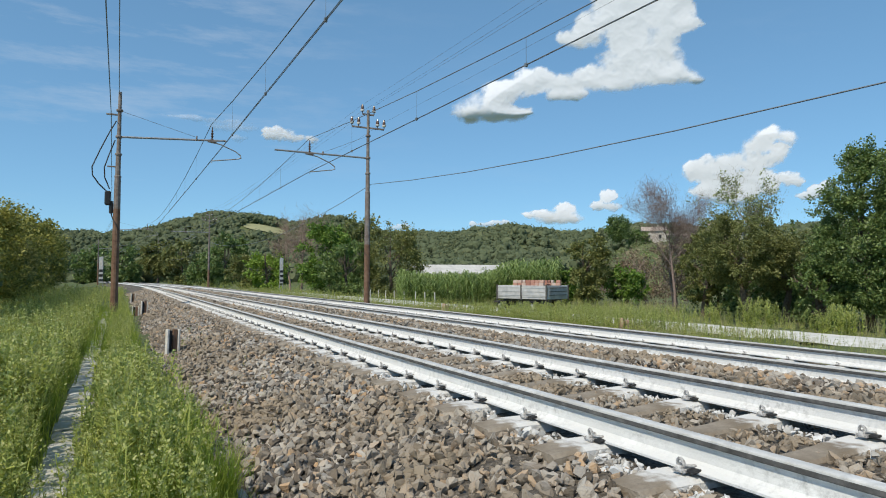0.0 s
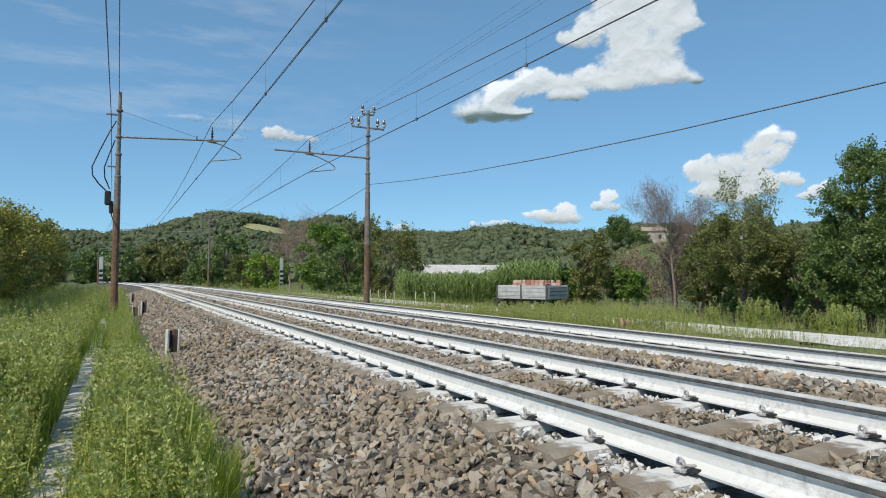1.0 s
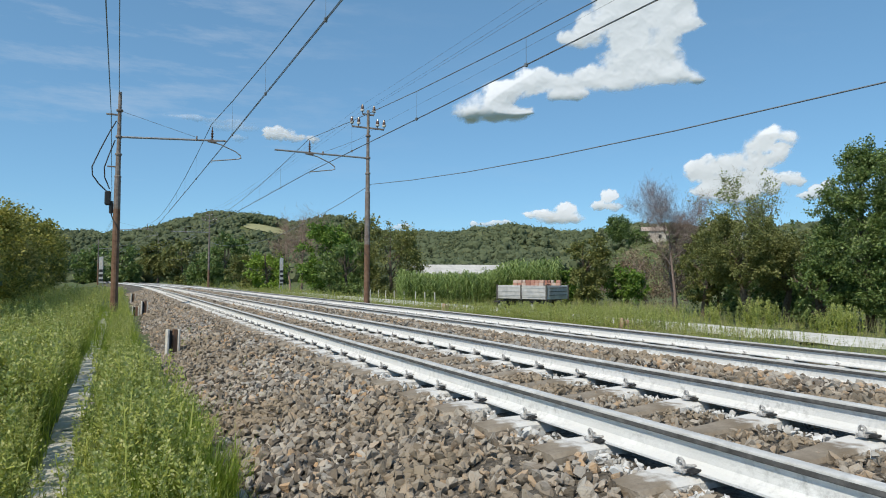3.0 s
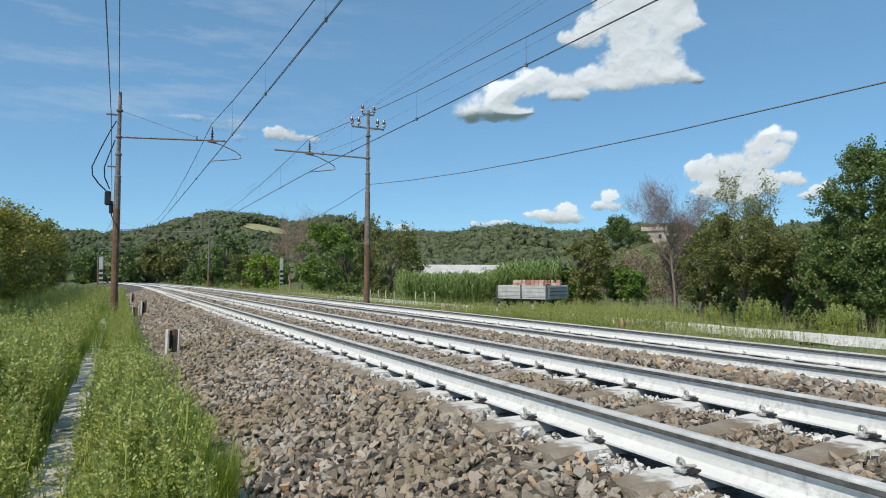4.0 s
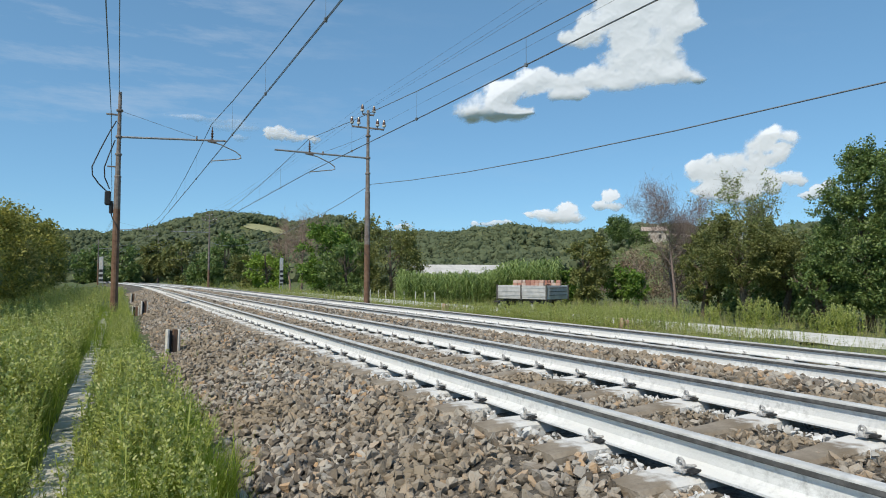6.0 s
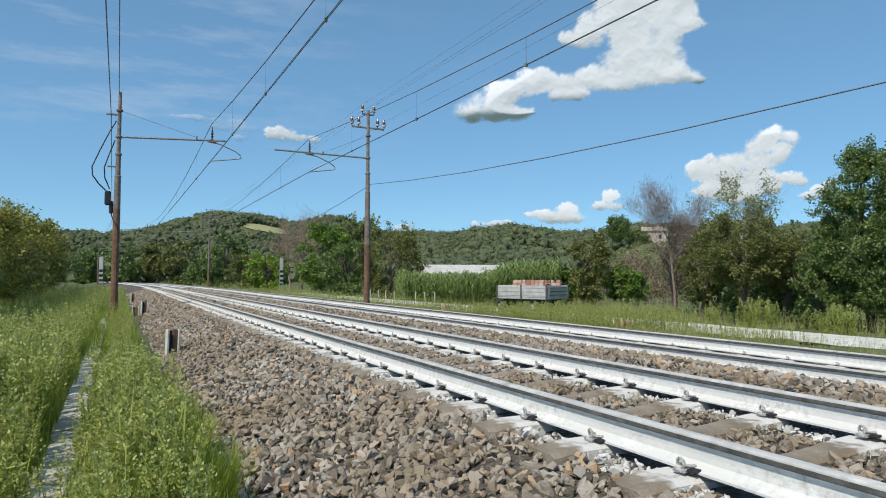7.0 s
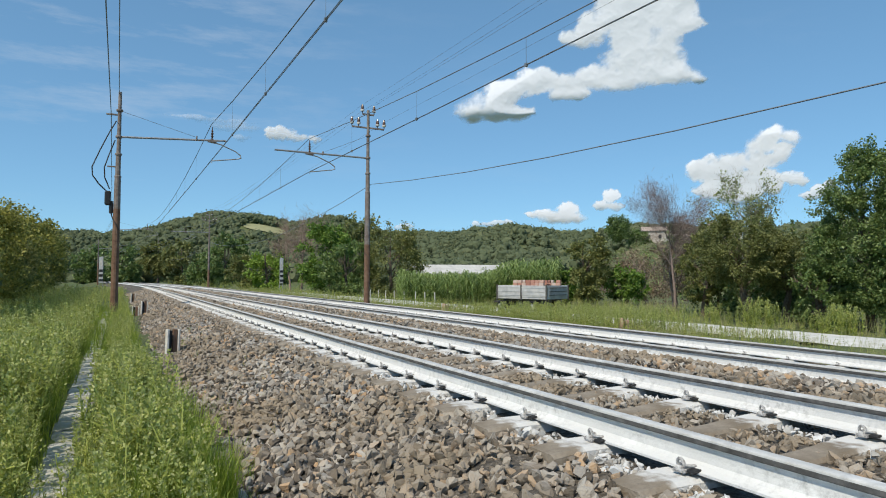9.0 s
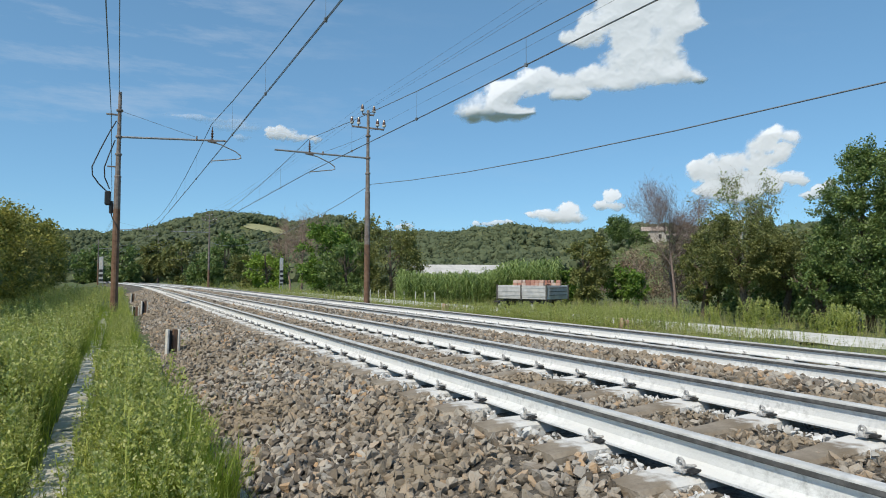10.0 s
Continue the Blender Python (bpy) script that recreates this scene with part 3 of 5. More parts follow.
def mast(x, y, foot, top, rust_to, side, arm, z_arm, wire_u, crossarm, label, r0=0.128, lean=0.0, rise=0.0):
    m = tagged(new("mast"), label, "catenary mast", "masts along the line")
    m.matrix_basis = pose(x, y, 0, 0, lean, 0)
    bm = bmesh.new()
    zs = [rust_to, rust_to + 0.02, 4.5, 4.55, 5.3, 5.34, z_arm - 0.05, top]
    tube(bm, [(0, 0, z) for z in zs], [r0 * 0.93, r0 * 0.92, r0 * 0.82, r0 * 0.70, r0 * 0.68, r0 * 0.58, r0 * 0.55, r0 * 0.45], 12)
    part("shaft", bm, M_POLE, m, "weathered grey-brown tubular shaft")
    bm = bmesh.new()
    tube(bm, [(0, 0, foot), (0, 0, rust_to)], [r0, r0 * 0.93], 12)
    part("base", bm, M_RUST, m, "rusty red-brown lower shaft")
    for z in (3.6, 4.5, 5.3, z_arm, z_arm + 0.95):
        if z < top:
            bm = bmesh.new()
            lathe(bm, [(r0 * 0.8, -0.04), (r0 * 0.88, -0.02), (r0 * 0.88, 0.02), (r0 * 0.8, 0.04)], (0, 0, z), 10)
            part("band", bm, M_POLE, m)
    cantilever(m, side, arm, z_arm, rise, wire_u)
    if crossarm:
        for z, half in ((top - 0.75, 0.72), (top - 0.18, 0.26)):
            bm = bmesh.new()
            box(bm, (half * 2, 0.06, 0.07), (0, 0, z), bevel=0.008)
            part("crossarm", bm, M_POLE, m)
            for dx in ((-half, -half + 0.3, half - 0.3, half) if half > 0.5 else (-half, half)):
                bm = bmesh.new()
                lathe(bm, [(0.02, 0), (0.02, 0.08), (0.075, 0.1), (0.085, 0.16), (0.06, 0.2), (0.07, 0.23), (0.05, 0.32), (0.03, 0.37), (0.01, 0.39)], (dx, 0, z + 0.03), 10)
                ins = part("insulator", bm, M_PORCELAIN, m, "brown and white pin insulator")
                bm = bmesh.new()
                lathe(bm, [(0.08, 0), (0.088, 0.03), (0.08, 0.075), (0.06, 0.08)], (dx, 0, z + 0.125), 10)
                part("skirt", bm, M_GLASSCAP, ins, "pale porcelain skirt")
    return m


MASTS_Y = (-24.5, 25.5, 75.5, 125.5, 175.5)


def wire(name, pts, r, label, mat=None):
    bm = bmesh.new()
    tube(bm, pts, r, 5)
    return tagged(part(name, bm, mat or M_WIRE), label, "wire", "overhead wires")


def build_masts():
    for i, y in enumerate(MASTS_Y[1:]):
        b = float(bend(y))
        near = i == 0
        mast(-0.12 + b, y, -0.6, 7.55, 3.35, 1, 3.65, 5.93, 3.15, False, "rusty tubular steel catenary mast standing in tall weeds", lean=0.4 if near else 0, rise=0.23)
        mast(9.3 + b, y, -0.7, 8.0, 2.3 if near else 1.8, -1, 3.9, 5.96, -2.5, near or i == 1, "tubular steel catenary mast with insulators on crossarms", lean=0.2 if near else 0)


def build_wires():
    for xs, z_c, lift in (((3.1, 3.05, 3.05, 3.05, 3.05), 5.34, 1.40), ((8.0, 6.8, 6.85, 6.85, 6.85), 5.18, 1.36)):
        pts_c, pts_m, drops = [], [], []
        for i, (a, b) in enumerate(zip(MASTS_Y, MASTS_Y[1:])):
            for k in range(11):
                t = k / 10
                y = a + (b - a) * t
                x = (xs[i] + float(bend(a))) * (1 - t) + (xs[i + 1] + float(bend(b))) * t
                hang = 4 * t * (1 - t)
                c, m = (x, y, z_c - 0.05 * hang), (x, y, z_c + lift - 1.0 * hang)
                if k < 10 or i == len(MASTS_Y) - 2:
                    pts_c.append(c)
                    pts_m.append(m)
                if 0 < k < 10:
                    drops.append((c, m))
        for dx in (-0.012, 0.012):
            wire("contact_wire", [(x + dx, y, z) for x, y, z in pts_c], 0.0085, "dark grooved copper contact wire over the track")
        cat = wire("messenger_wire", pts_m, 0.012, "dark sagging messenger wire with droppers")
        for p, q in drops:
            bm = bmesh.new()
            tube(bm, [p, q], 0.004, 4)
            part("dropper", bm, M_WIRE, cat)
            bm = bmesh.new()
            box(bm, (0.05, 0.06, 0.07), p)
            part("dropper_clamp", bm, M_WIRE, cat)

    def span(name, x0, z0, hang, r, label):
        pts = []
        for i, (a, b) in enumerate(zip(MASTS_Y, MASTS_Y[1:])):
            for k in range(13):
                t = k / 12
                if k < 12 or i == len(MASTS_Y) - 2:
                    pts.append((x0 + float(bend(a)) * (1 - t) + float(bend(b)) * t, a + (b - a) * t, z0 - hang * 4 * t * (1 - t)))
        wire(name, pts, r, label)
    span("telephone_cable", 9.48, 4.86, 1.28, 0.013, "thick sagging grey telephone cable slung from mast to mast")
    for dx, dz in ((-0.72, 7.6), (0.72, 7.55), (-0.26, 8.2), (0.26, 8.2)):
        span("telegraph_wire", 9.3 + dx, dz, 0.35, 0.0035, "thin telegraph wire between pin insulators")
    span("feeder_wire", -0.10, 7.5, 0.25, 0.012, "dark feeder wire over the mast tops")
    span("feeder_wire", -0.34, 6.72, 0.25, 0.014, "dark feeder wire beside the masts")
    # the sectioning cable and its box on the near mast
    gear = tagged(new("switch_gear"), "black cable loops and switch box hung on the mast", "switch gear")
    gear.matrix_basis = pose(-0.12, 25.5, 0)
    bm = bmesh.new()
    box(bm, (0.2, 0.22, 0.5), (-0.27, 0, 3.72), bevel=0.04)
    box(bm, (0.12, 0.14, 0.45), (-0.16, 0, 3.4), (0, 0, 12), bevel=0.03)
    part("switch_box", bm, M_BLACK, gear)
    for pts in (((-0.05, 0, 6.5), (-0.25, 0, 6.1), (-0.55, 0, 5.4), (-0.78, 0, 4.8), (-0.76, 0, 4.5), (-0.55, 0, 4.2), (-0.3, 0, 3.95)),
                ((-0.08, 0, 5.8), (-0.25, 0, 5.3), (-0.4, 0, 4.8), (-0.38, 0, 4.45), (-0.22, 0, 4.05)), ((-0.14, 0, 3.5), (-0.14, -0.02, 3.1), (0.0, -0.12, 2.8), (0.1, -0.15, 2.6))):
        bm = bmesh.new()
        tube(bm, pts, 0.022, 6)
        part("cable", bm, M_BLACK, gear)
    bm = bmesh.new()
    box(bm, (0.36, 0.06, 0.06), (-0.2, 0, 6.72), bevel=0.01)
    box(bm, (0.3, 0.06, 0.05), (-0.16, 0, 4.85), bevel=0.01)
    part("bracket", bm, M_POLE, gear)


# ---- plants ----
def leaf_quads(at, axis, normal, length, width):
    """Arrays of folded diamond leaves: a quad each."""
    side = np.cross(axis, normal)
    side /= np.linalg.norm(side, axis=1)[:, None] + 1e-9
    lift = np.cross(side, axis)
    L, W = length[:, None], width[:, None]
    a, c = at, at + axis * L
    b = at + axis * L * 0.45 + side * W * 0.5 + lift * W * 0.14
    d = at + axis * L * 0.45 - side * W * 0.5 + lift * W * 0.14
    v = np.stack([a, b, c, d], 1).reshape(-1, 3)
    return v, np.arange(len(v)).reshape(-1, 4)


def unit(v):
    return v / (np.linalg.norm(v, axis=-1, keepdims=True) + 1e-9)


def crown_leaves(clumps, count, size, rng, droop=0.2, shoots=9):
    """Leaves set along short shoots that spring from clumps (x, y, z, radius)."""
    clumps = np.asarray(clumps)
    w = clumps[:, 3] ** 2
    pick = rng.choice(len(clumps), count, p=w / w.sum())
    ways = unit(rng.normal(0, 1, (len(clumps), shoots, 3)) + np.array([0, 0, 0.45]))
    reach = rng.uniform(0.75, 1.45, (len(clumps), shoots))
    k = rng.integers(0, shoots, count)
    out, far_out = ways[pick, k], rng.uniform(0.08, 1.0, count) ** 0.62
    r = clumps[pick, 3] * far_out * reach[pick, k]
    at = clumps[pick, :3] + out * r[:, None] + rng.normal(0, 1, (count, 3)) * (clumps[pick, 3] * (0.24 - 0.11 * far_out))[:, None]
    axis = unit(out * 0.7 + rng.normal(0, 0.7, (count, 3)) + np.array([0, 0, -droop]))
    normal = unit(rng.normal(0, 0.6, (count, 3)) + np.array([0, 0, 1.0]) + out * 0.5)
    L = size * rng.uniform(0.55, 1.25, count)
    return leaf_quads(at, axis, normal, L, L * rng.uniform(0.5, 0.8, count))


def branching(bm, start, way, length, radius, depth, rng, ends, spread=0.5, rise=0.15):
    """A limb that bends and forks; collects its ends."""
    pts, p, d = [Vector(start)], Vector(start), Vector(way).normalized()
    for _ in range(3):
        d = (d + Vector((rng.gauss(0, 0.14), rng.gauss(0, 0.14), rng.gauss(rise, 0.1)))).normalized()
        p = p + d * (length / 3)
        pts.append(p.copy())
    tube(bm, pts, [radius, radius * 0.85, radius * 0.7, radius * 0.5], 5 if depth > 1 else 3, caps=False)
    ends.append(p)
    if depth > 0:
        for _ in range(rng.choice((2, 3, 3))):
            q = pts[rng.choice((1, 2, 3))]
            w = (d + Vector((rng.gauss(0, spread), rng.gauss(0, spread), rng.gauss(0.1, spread * 0.6)))).normalized()
            branching(bm, q, w, length * rng.uniform(0.55, 0.8), radius * 0.5, depth - 1, rng, ends, spread, rise)


def tree(kind, label, az, d, top, r, leaf, mat, seed, low=0.25, leaves=5000, clumps=26, trunk=0.14, cone=0.0, foot=None, bark=None, depth=2, sparse=False, twigs=0, puff=1.0, category="tree"):
    """A tree or bush: trunk and limbs, and a crown of many leaves in uneven clumps."""
    rng, prng = np.random.default_rng(seed), random.Random(seed)
    x, y = spot(az, d)
    g = float(land_z(x, y)) - 0.03 if foot is None else foot
    h = top - g
    t = tagged(new(kind), label, category)
    t.matrix_basis = pose(x, y, g)
    bm, ends = bmesh.new(), []
    split = h * (0.36 if twigs else 0.3 if h > 2.5 else 0.12)
    lean = Vector((prng.uniform(-0.08, 0.08) * h, prng.uniform(-0.08, 0.08) * h, 0))
    tube(bm, [(0, 0, -0.1), (0.02, 0, split * 0.5), tuple(Vector((0, 0, split)) + lean * 0.4), tuple(Vector((0, 0, h * 0.62)) + lean), tuple(Vector((0, 0, h * 0.9)) + lean)], [trunk * 1.25, trunk, trunk * 0.85, trunk * 0.5, trunk * 0.12], 8, caps=False)
    for k in range(7):
        a = k * 2.4 + prng.uniform(-0.4, 0.4)
        z = split + (h * (0.78 if twigs else 0.6) - split) * (k / 7.0)
        branching(bm, (lean.x * z / h, lean.y * z / h, z), (math.cos(a), math.sin(a), 0.75), r * (prng.uniform(0.55, 0.8) if twigs or not leaves else prng.uniform(0.3, 0.5)), trunk * 0.42, depth, prng, ends)
    part("trunk", bm, bark or M_BARK, t)
    if twigs:
        e = np.array([p[:] for p in ends])
        pick = rng.integers(0, len(e), twigs)
        way = unit(unit(e[pick] - [0, 0, h * 0.5]) + rng.normal(0, 0.75, (twigs, 3)) + [0, 0, 0.25])
        Lt = r * 0.27 * rng.uniform(0.4, 1.2, twigs)
        v, f = leaf_quads(e[pick] + rng.normal(0, r * 0.14, (twigs, 3)) - way * Lt[:, None] * 0.3, way, rng.normal(0, 1, (twigs, 3)), Lt, np.full(twigs, 0.003 + d * 0.00015))
        mesh_from("dry_crown", v, f, [bark or M_TWIG], t)
    if leaves:
        cl = []
        for _ in range(clumps):
            f = rng.uniform(low, 0.97)
            mid = (low + 1) / 2
            prof = math.sqrt(max(0.02, 1 - ((f - mid) / (1 - mid + 0.02)) ** 2)) * (1 - cone) + cone * (1.05 - f) / (1.05 - low)
            a, q = rng.uniform(0, 6.283), r * prof * rng.uniform(0.35, 1.0) ** 0.6
            cl.append((math.cos(a) * q * 0.82, math.sin(a) * q * 0.82, f * h - 0.1 * h * rng.uniform(0, 1) * 0.5, r * puff * rng.uniform(0.2, 0.36) * (0.75 + 0.25 * prof)))
        if sparse:
            cl = [(e.x, e.y, e.z, r * 0.14) for e in ends]
        v, f = crown_leaves(cl, leaves, leaf, rng)
        mesh_from("crown", v, f, [mat], t)
    return t


TREES = {}


def build_trees():
    green, dark, olive, light = M_LEAF_MID, M_LEAF_DARK, M_LEAF_OLIVE, M_LEAF_LIGHT
    tree("bush", "bright yellow-green leafy bush at the field's edge", 11.6, 62, 3.6, 2.1, 0.22, light, 1, low=0.08, leaves=6000, category="bush")
    tree("tree", "bright green broadleaf tree beside the line", 16.7, 56, 5.1, 2.8, 0.22, M_LEAF_BRIGHT, 2, low=0.1, leaves=12000, clumps=40)
    tree("tree", "silvery dark-leaved poplar sapling clump", 18.3, 48.5, 3.4, 2.1, 0.2, dark, 3, low=0.06, leaves=9000)
    tree("tree", "dense dull olive-green round-headed tree", 22.2, 49, 4.8, 2.55, 0.17, olive, 4, low=0.05, leaves=13000, clumps=40)
    tree("tree", "leafless grey-brown dry tree", 14.4, 64, 6.0, 2.6, 0.2, olive, 5, leaves=0, trunk=0.11, bark=M_TWIG, depth=3, twigs=3500)
    tree("tree", "leafless grey-brown dry tree", 13.4, 61, 4.6, 2.0, 0.2, olive, 55, leaves=0, trunk=0.09, bark=M_TWIG, depth=3, twigs=2500)
    tree("tree", "tall thin-crowned green tree behind the hedge", 19.4, 73, 8.4, 2.3, 0.4, green, 6, low=0.4, leaves=1800)
    tree("tree", "dark green spreading tree", 8.1, 90, 6.7, 3.3, 0.34, dark, 7, low=0.1, leaves=7500)
    tree("tree", "dark green tree by the curve of the line", 4.8, 112, 6.6, 3.6, 0.5, green, 8, low=0.08, leaves=4500)
    tree("tree", "grey-green tree by the curve of the line", 2.9, 118, 7.0, 2.7, 0.5, olive, 9, low=0.15, leaves=4000)
    tree("tree", "dark green tree by the curve of the line", 0.6, 132, 6.4, 3.8, 0.55, dark, 10, low=0.08, leaves=4500)
    tree("tree", "dark green tree by the curve of the line", -1.8, 140, 6.8, 4.0, 0.55, dark, 11, low=0.08, leaves=4500)
    tree("bush", "dark green shrub at the field's edge", 9.9, 80, 3.4, 2.6, 0.38, green, 12, low=0.05, leaves=3500, category="bush")
    tree("bush", "dark green shrub at the field's edge", 6.6, 95, 3.6, 2.8, 0.42, dark, 13, low=0.05, leaves=3500, category="bush")
    tree("tree", "olive-green fig-like tree with dark shaded base", 39.5, 41, 3.6, 1.6, 0.17, M_LEAF_OLIVE, 14, low=0.1, leaves=10000, clumps=34)
    tree("bush", "bright green low bush in the meadow", 42.6, 42, 1.5, 1.4, 0.2, M_LEAF_BRIGHT, 15, low=0.05, leaves=3500, category="bush")
    tree("bush", "bright green low bush in the meadow", 37.2, 43, 1.3, 1.3, 0.2, M_LEAF_BRIGHT, 16, low=0.05, leaves=3000, category="bush")
    TREES["dry"] = tree("tree", "leafless reddish-brown dry tree", 46.6, 31.8, 4.55, 1.6, 0.2, olive, 17, leaves=0, trunk=0.06, bark=M_REDTWIG, depth=4, twigs=13000)
    tree("bush", "dry reddish-brown undergrowth below the bare tree", 46.6, 34, 2.6, 1.7, 0.11, M_DRYLEAF, 18, low=0.2, leaves=3800, bark=M_REDTWIG, category="bush")
    tree("bush", "dry reddish-brown undergrowth below the bare tree", 44.2, 44, 2.6, 2.2, 0.14, M_DRYLEAF, 19, low=0.1, leaves=3000, bark=M_REDTWIG, category="bush")
    TREES["thin"] = tree("tree", "thin-crowned pale green tree with bare twigs", 52.3, 36, 5.1, 2.0, 0.12, M_LEAF_PALE, 20, leaves=4600, trunk=0.09, bark=M_PALETWIG, depth=3, sparse=True, twigs=2500)
    TREES["mid"] = tree("tree", "broad dark green tree over deep shade", 52.0, 26.5, 3.2, 2.1, 0.088, green, 21, low=0.42, leaves=32000, clumps=95, puff=0.62)
    tree("tree", "broad dark green tree over deep shade", 54.8, 28.2, 2.6, 1.7, 0.088, green, 22, low=0.36, leaves=19000, clumps=70, puff=0.62)
    TREES["near"] = tree("tree", "tall dark green poplar-leaved tree", 60.4, 25.0, 5.3, 2.5, 0.09, dark, 23, low=0.12, leaves=58000, clumps=150, cone=0.55, puff=0.6)
    tree("tree", "tall dark green poplar-leaved tree", 64.8, 24.0, 5.9, 2.7, 0.11, dark, 24, low=0.08, leaves=28000, clumps=110, cone=0.4, puff=0.65)
    tree("bush", "dark leafy undergrowth below the trees", 57.3, 24.5, 1.4, 1.2, 0.12, dark, 25, low=0.05, leaves=5000, clumps=40, puff=0.7, category="bush")
    tree("bush", "yellow-green leafy shrub beside the dry tree", 48.9, 31, 2.95, 1.3, 0.11, M_LEAF_OLIVE, 26, low=0.2, leaves=8500, clumps=60, puff=0.65, category="bush")
    # dark-leaved bushes added to stand in for deep shade under the crowns
    for k, (az, d, top) in enumerate(((50.0, 31.5, 1.2), (52.3, 30.5, 1.3), (54.2, 31.5, 1.3), (56.2, 30.0, 1.2), (58.5, 29.0, 1.4))):
        tree("bush", "dark leafy bush added to deepen the shade under the trees", az, d, top, 1.5, 0.13, dark, 60 + k, low=0.04, leaves=4500, clumps=40, trunk=0.05, category="bush")
    tree("tree", "round dark evergreen oak on the hillside", 42.1, 155, 15.2, 2.9, 0.4, dark, 27, low=0.08, leaves=6000, foot=9.3, clumps=70)
    tree("bush", "dark shrub on the hillside", 43.6, 160, 11.8, 3.2, 0.5, dark, 28, low=0.05, leaves=2000, foot=8.0, category="bush")
    for k, (az, d, top) in enumerate(((50.2, 170, 16.2), (53.9, 160, 14.6), (55.4, 175, 15.0))):
        tree("cypress", "slim dark cypress on the hillside", az, d, top, 0.8, 0.5, dark, 30 + k, low=0.05, leaves=700, foot=9.0, cone=0.7, category="tree")
    # the hedge on the other side of the path
    rng = random.Random(4)
    for k in range(11):
        y = 15.5 + k * 4.6 + rng.uniform(-0.8, 0.8)
        x = -4.15 - 0.02 * y + rng.uniform(-0.3, 0.3) + (0.5 if k == 0 else 0)
        TREES["hedge%d" % k] = tree("hedge_bush", "wild olive-green hedge bush with dark gaps", math.degrees(math.atan2(x, y)), math.hypot(x, y), 2.9 + 0.045 * (y - 15) + rng.uniform(-0.25, 0.35), 2.3, 0.12 if k < 4 else 0.2, (M_LEAF_OLIVE, M_LEAF_HEDGE, M_LEAF_HEDGE)[k % 3], 40 + k, low=0.04, leaves=15000 if k < 4 else 6500, clumps=90, puff=0.72, trunk=0.06, category="hedge")
        tagged(TREES["hedge%d" % k], group="hedge bushes")


def build_woods():
    """The woods on the far hills: crowns of leaf clumps, joined."""
    rng = np.random.default_rng(21)
    tmpl = []
    bm = bmesh.new()
    bmesh.ops.create_icosphere(bm, subdivisions=2, radius=1.0)
    bm.verts.index_update()
    ball, tris = np.array([v.co[:] for v in bm.verts]), np.array([[v.index for v in f.verts] for f in bm.faces])
    bm.free()
    for k in range(8):
        cl = [(rng.uniform(-0.55, 0.55), rng.uniform(-0.55, 0.55), rng.uniform(0.3, 1.2), rng.uniform(0.3, 0.55)) for _ in range(5)]
        v, q = crown_leaves(cl, 62, 0.20, rng)
        V, F, base = [v], [np.concatenate([q[:, [0, 1, 2]], q[:, [0, 2, 3]]])], len(v)
        for x, y, z, r in cl[:4]:
            V.append(ball * (r * rng.uniform(0.75, 1.15, (len(ball), 1))) + np.array([x, y, z - 0.08]))
            F.append(tris + base)
            base += len(ball)
        tmpl.append((np.concatenate(V), np.concatenate(F)))
    A, D, S = [], [], []
    for a0, a1, d0, d1, n, size in ((-13, 31, 330, 660, 3400, 4.2), (24, 72, 210, 470, 2400, 3.7), (-13, 30, 150, 300, 900, 3.6), (22, 40, 95, 210, 420, 2.6), (55, 75, 60, 200, 300, 2.8), (40, 56, 190, 300, 450, 3.2), (39.5, 54, 95, 165, 170, 1.3)):
        A.append(rng.uniform(a0, a1, n)), D.append(np.sqrt(rng.uniform(d0 ** 2, d1 ** 2, n))), S.append(size * rng.uniform(0.6, 1.35, n))
    a, d, s = np.concatenate(A), np.concatenate(D), np.concatenate(S)
    keep = ~((np.abs(a - 11.3) < 1.9) & (np.abs(d - 506) < 32))       # a mown field on the slope
    keep &= ~((np.abs(a - 18) < 2.2) & (np.abs(d - 590) < 40) & (rng.uniform(0, 1, len(a)) > 0.35))
    keep &= ~((a > 40.3) & (a < 48.5) & (d < 188) & (rng.uniform(0, 1, len(a)) > 0.22))   # the dry terraced slope
    x, y = d * np.sin(np.radians(a)), d * np.cos(np.radians(a))
    z = land_z(x, y) - 0.2 * s
    spin = rng.uniform(0, 6.283, len(a))
    R = np.zeros((len(a), 3, 3))
    R[:, 0, 0], R[:, 0, 1], R[:, 1, 0], R[:, 1, 1], R[:, 2, 2] = np.cos(spin), -np.sin(spin), np.sin(spin), np.cos(spin), 1
    at = np.stack([x, y, z], 1)
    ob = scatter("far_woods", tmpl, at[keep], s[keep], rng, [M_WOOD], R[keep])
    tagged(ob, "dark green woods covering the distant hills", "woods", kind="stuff")


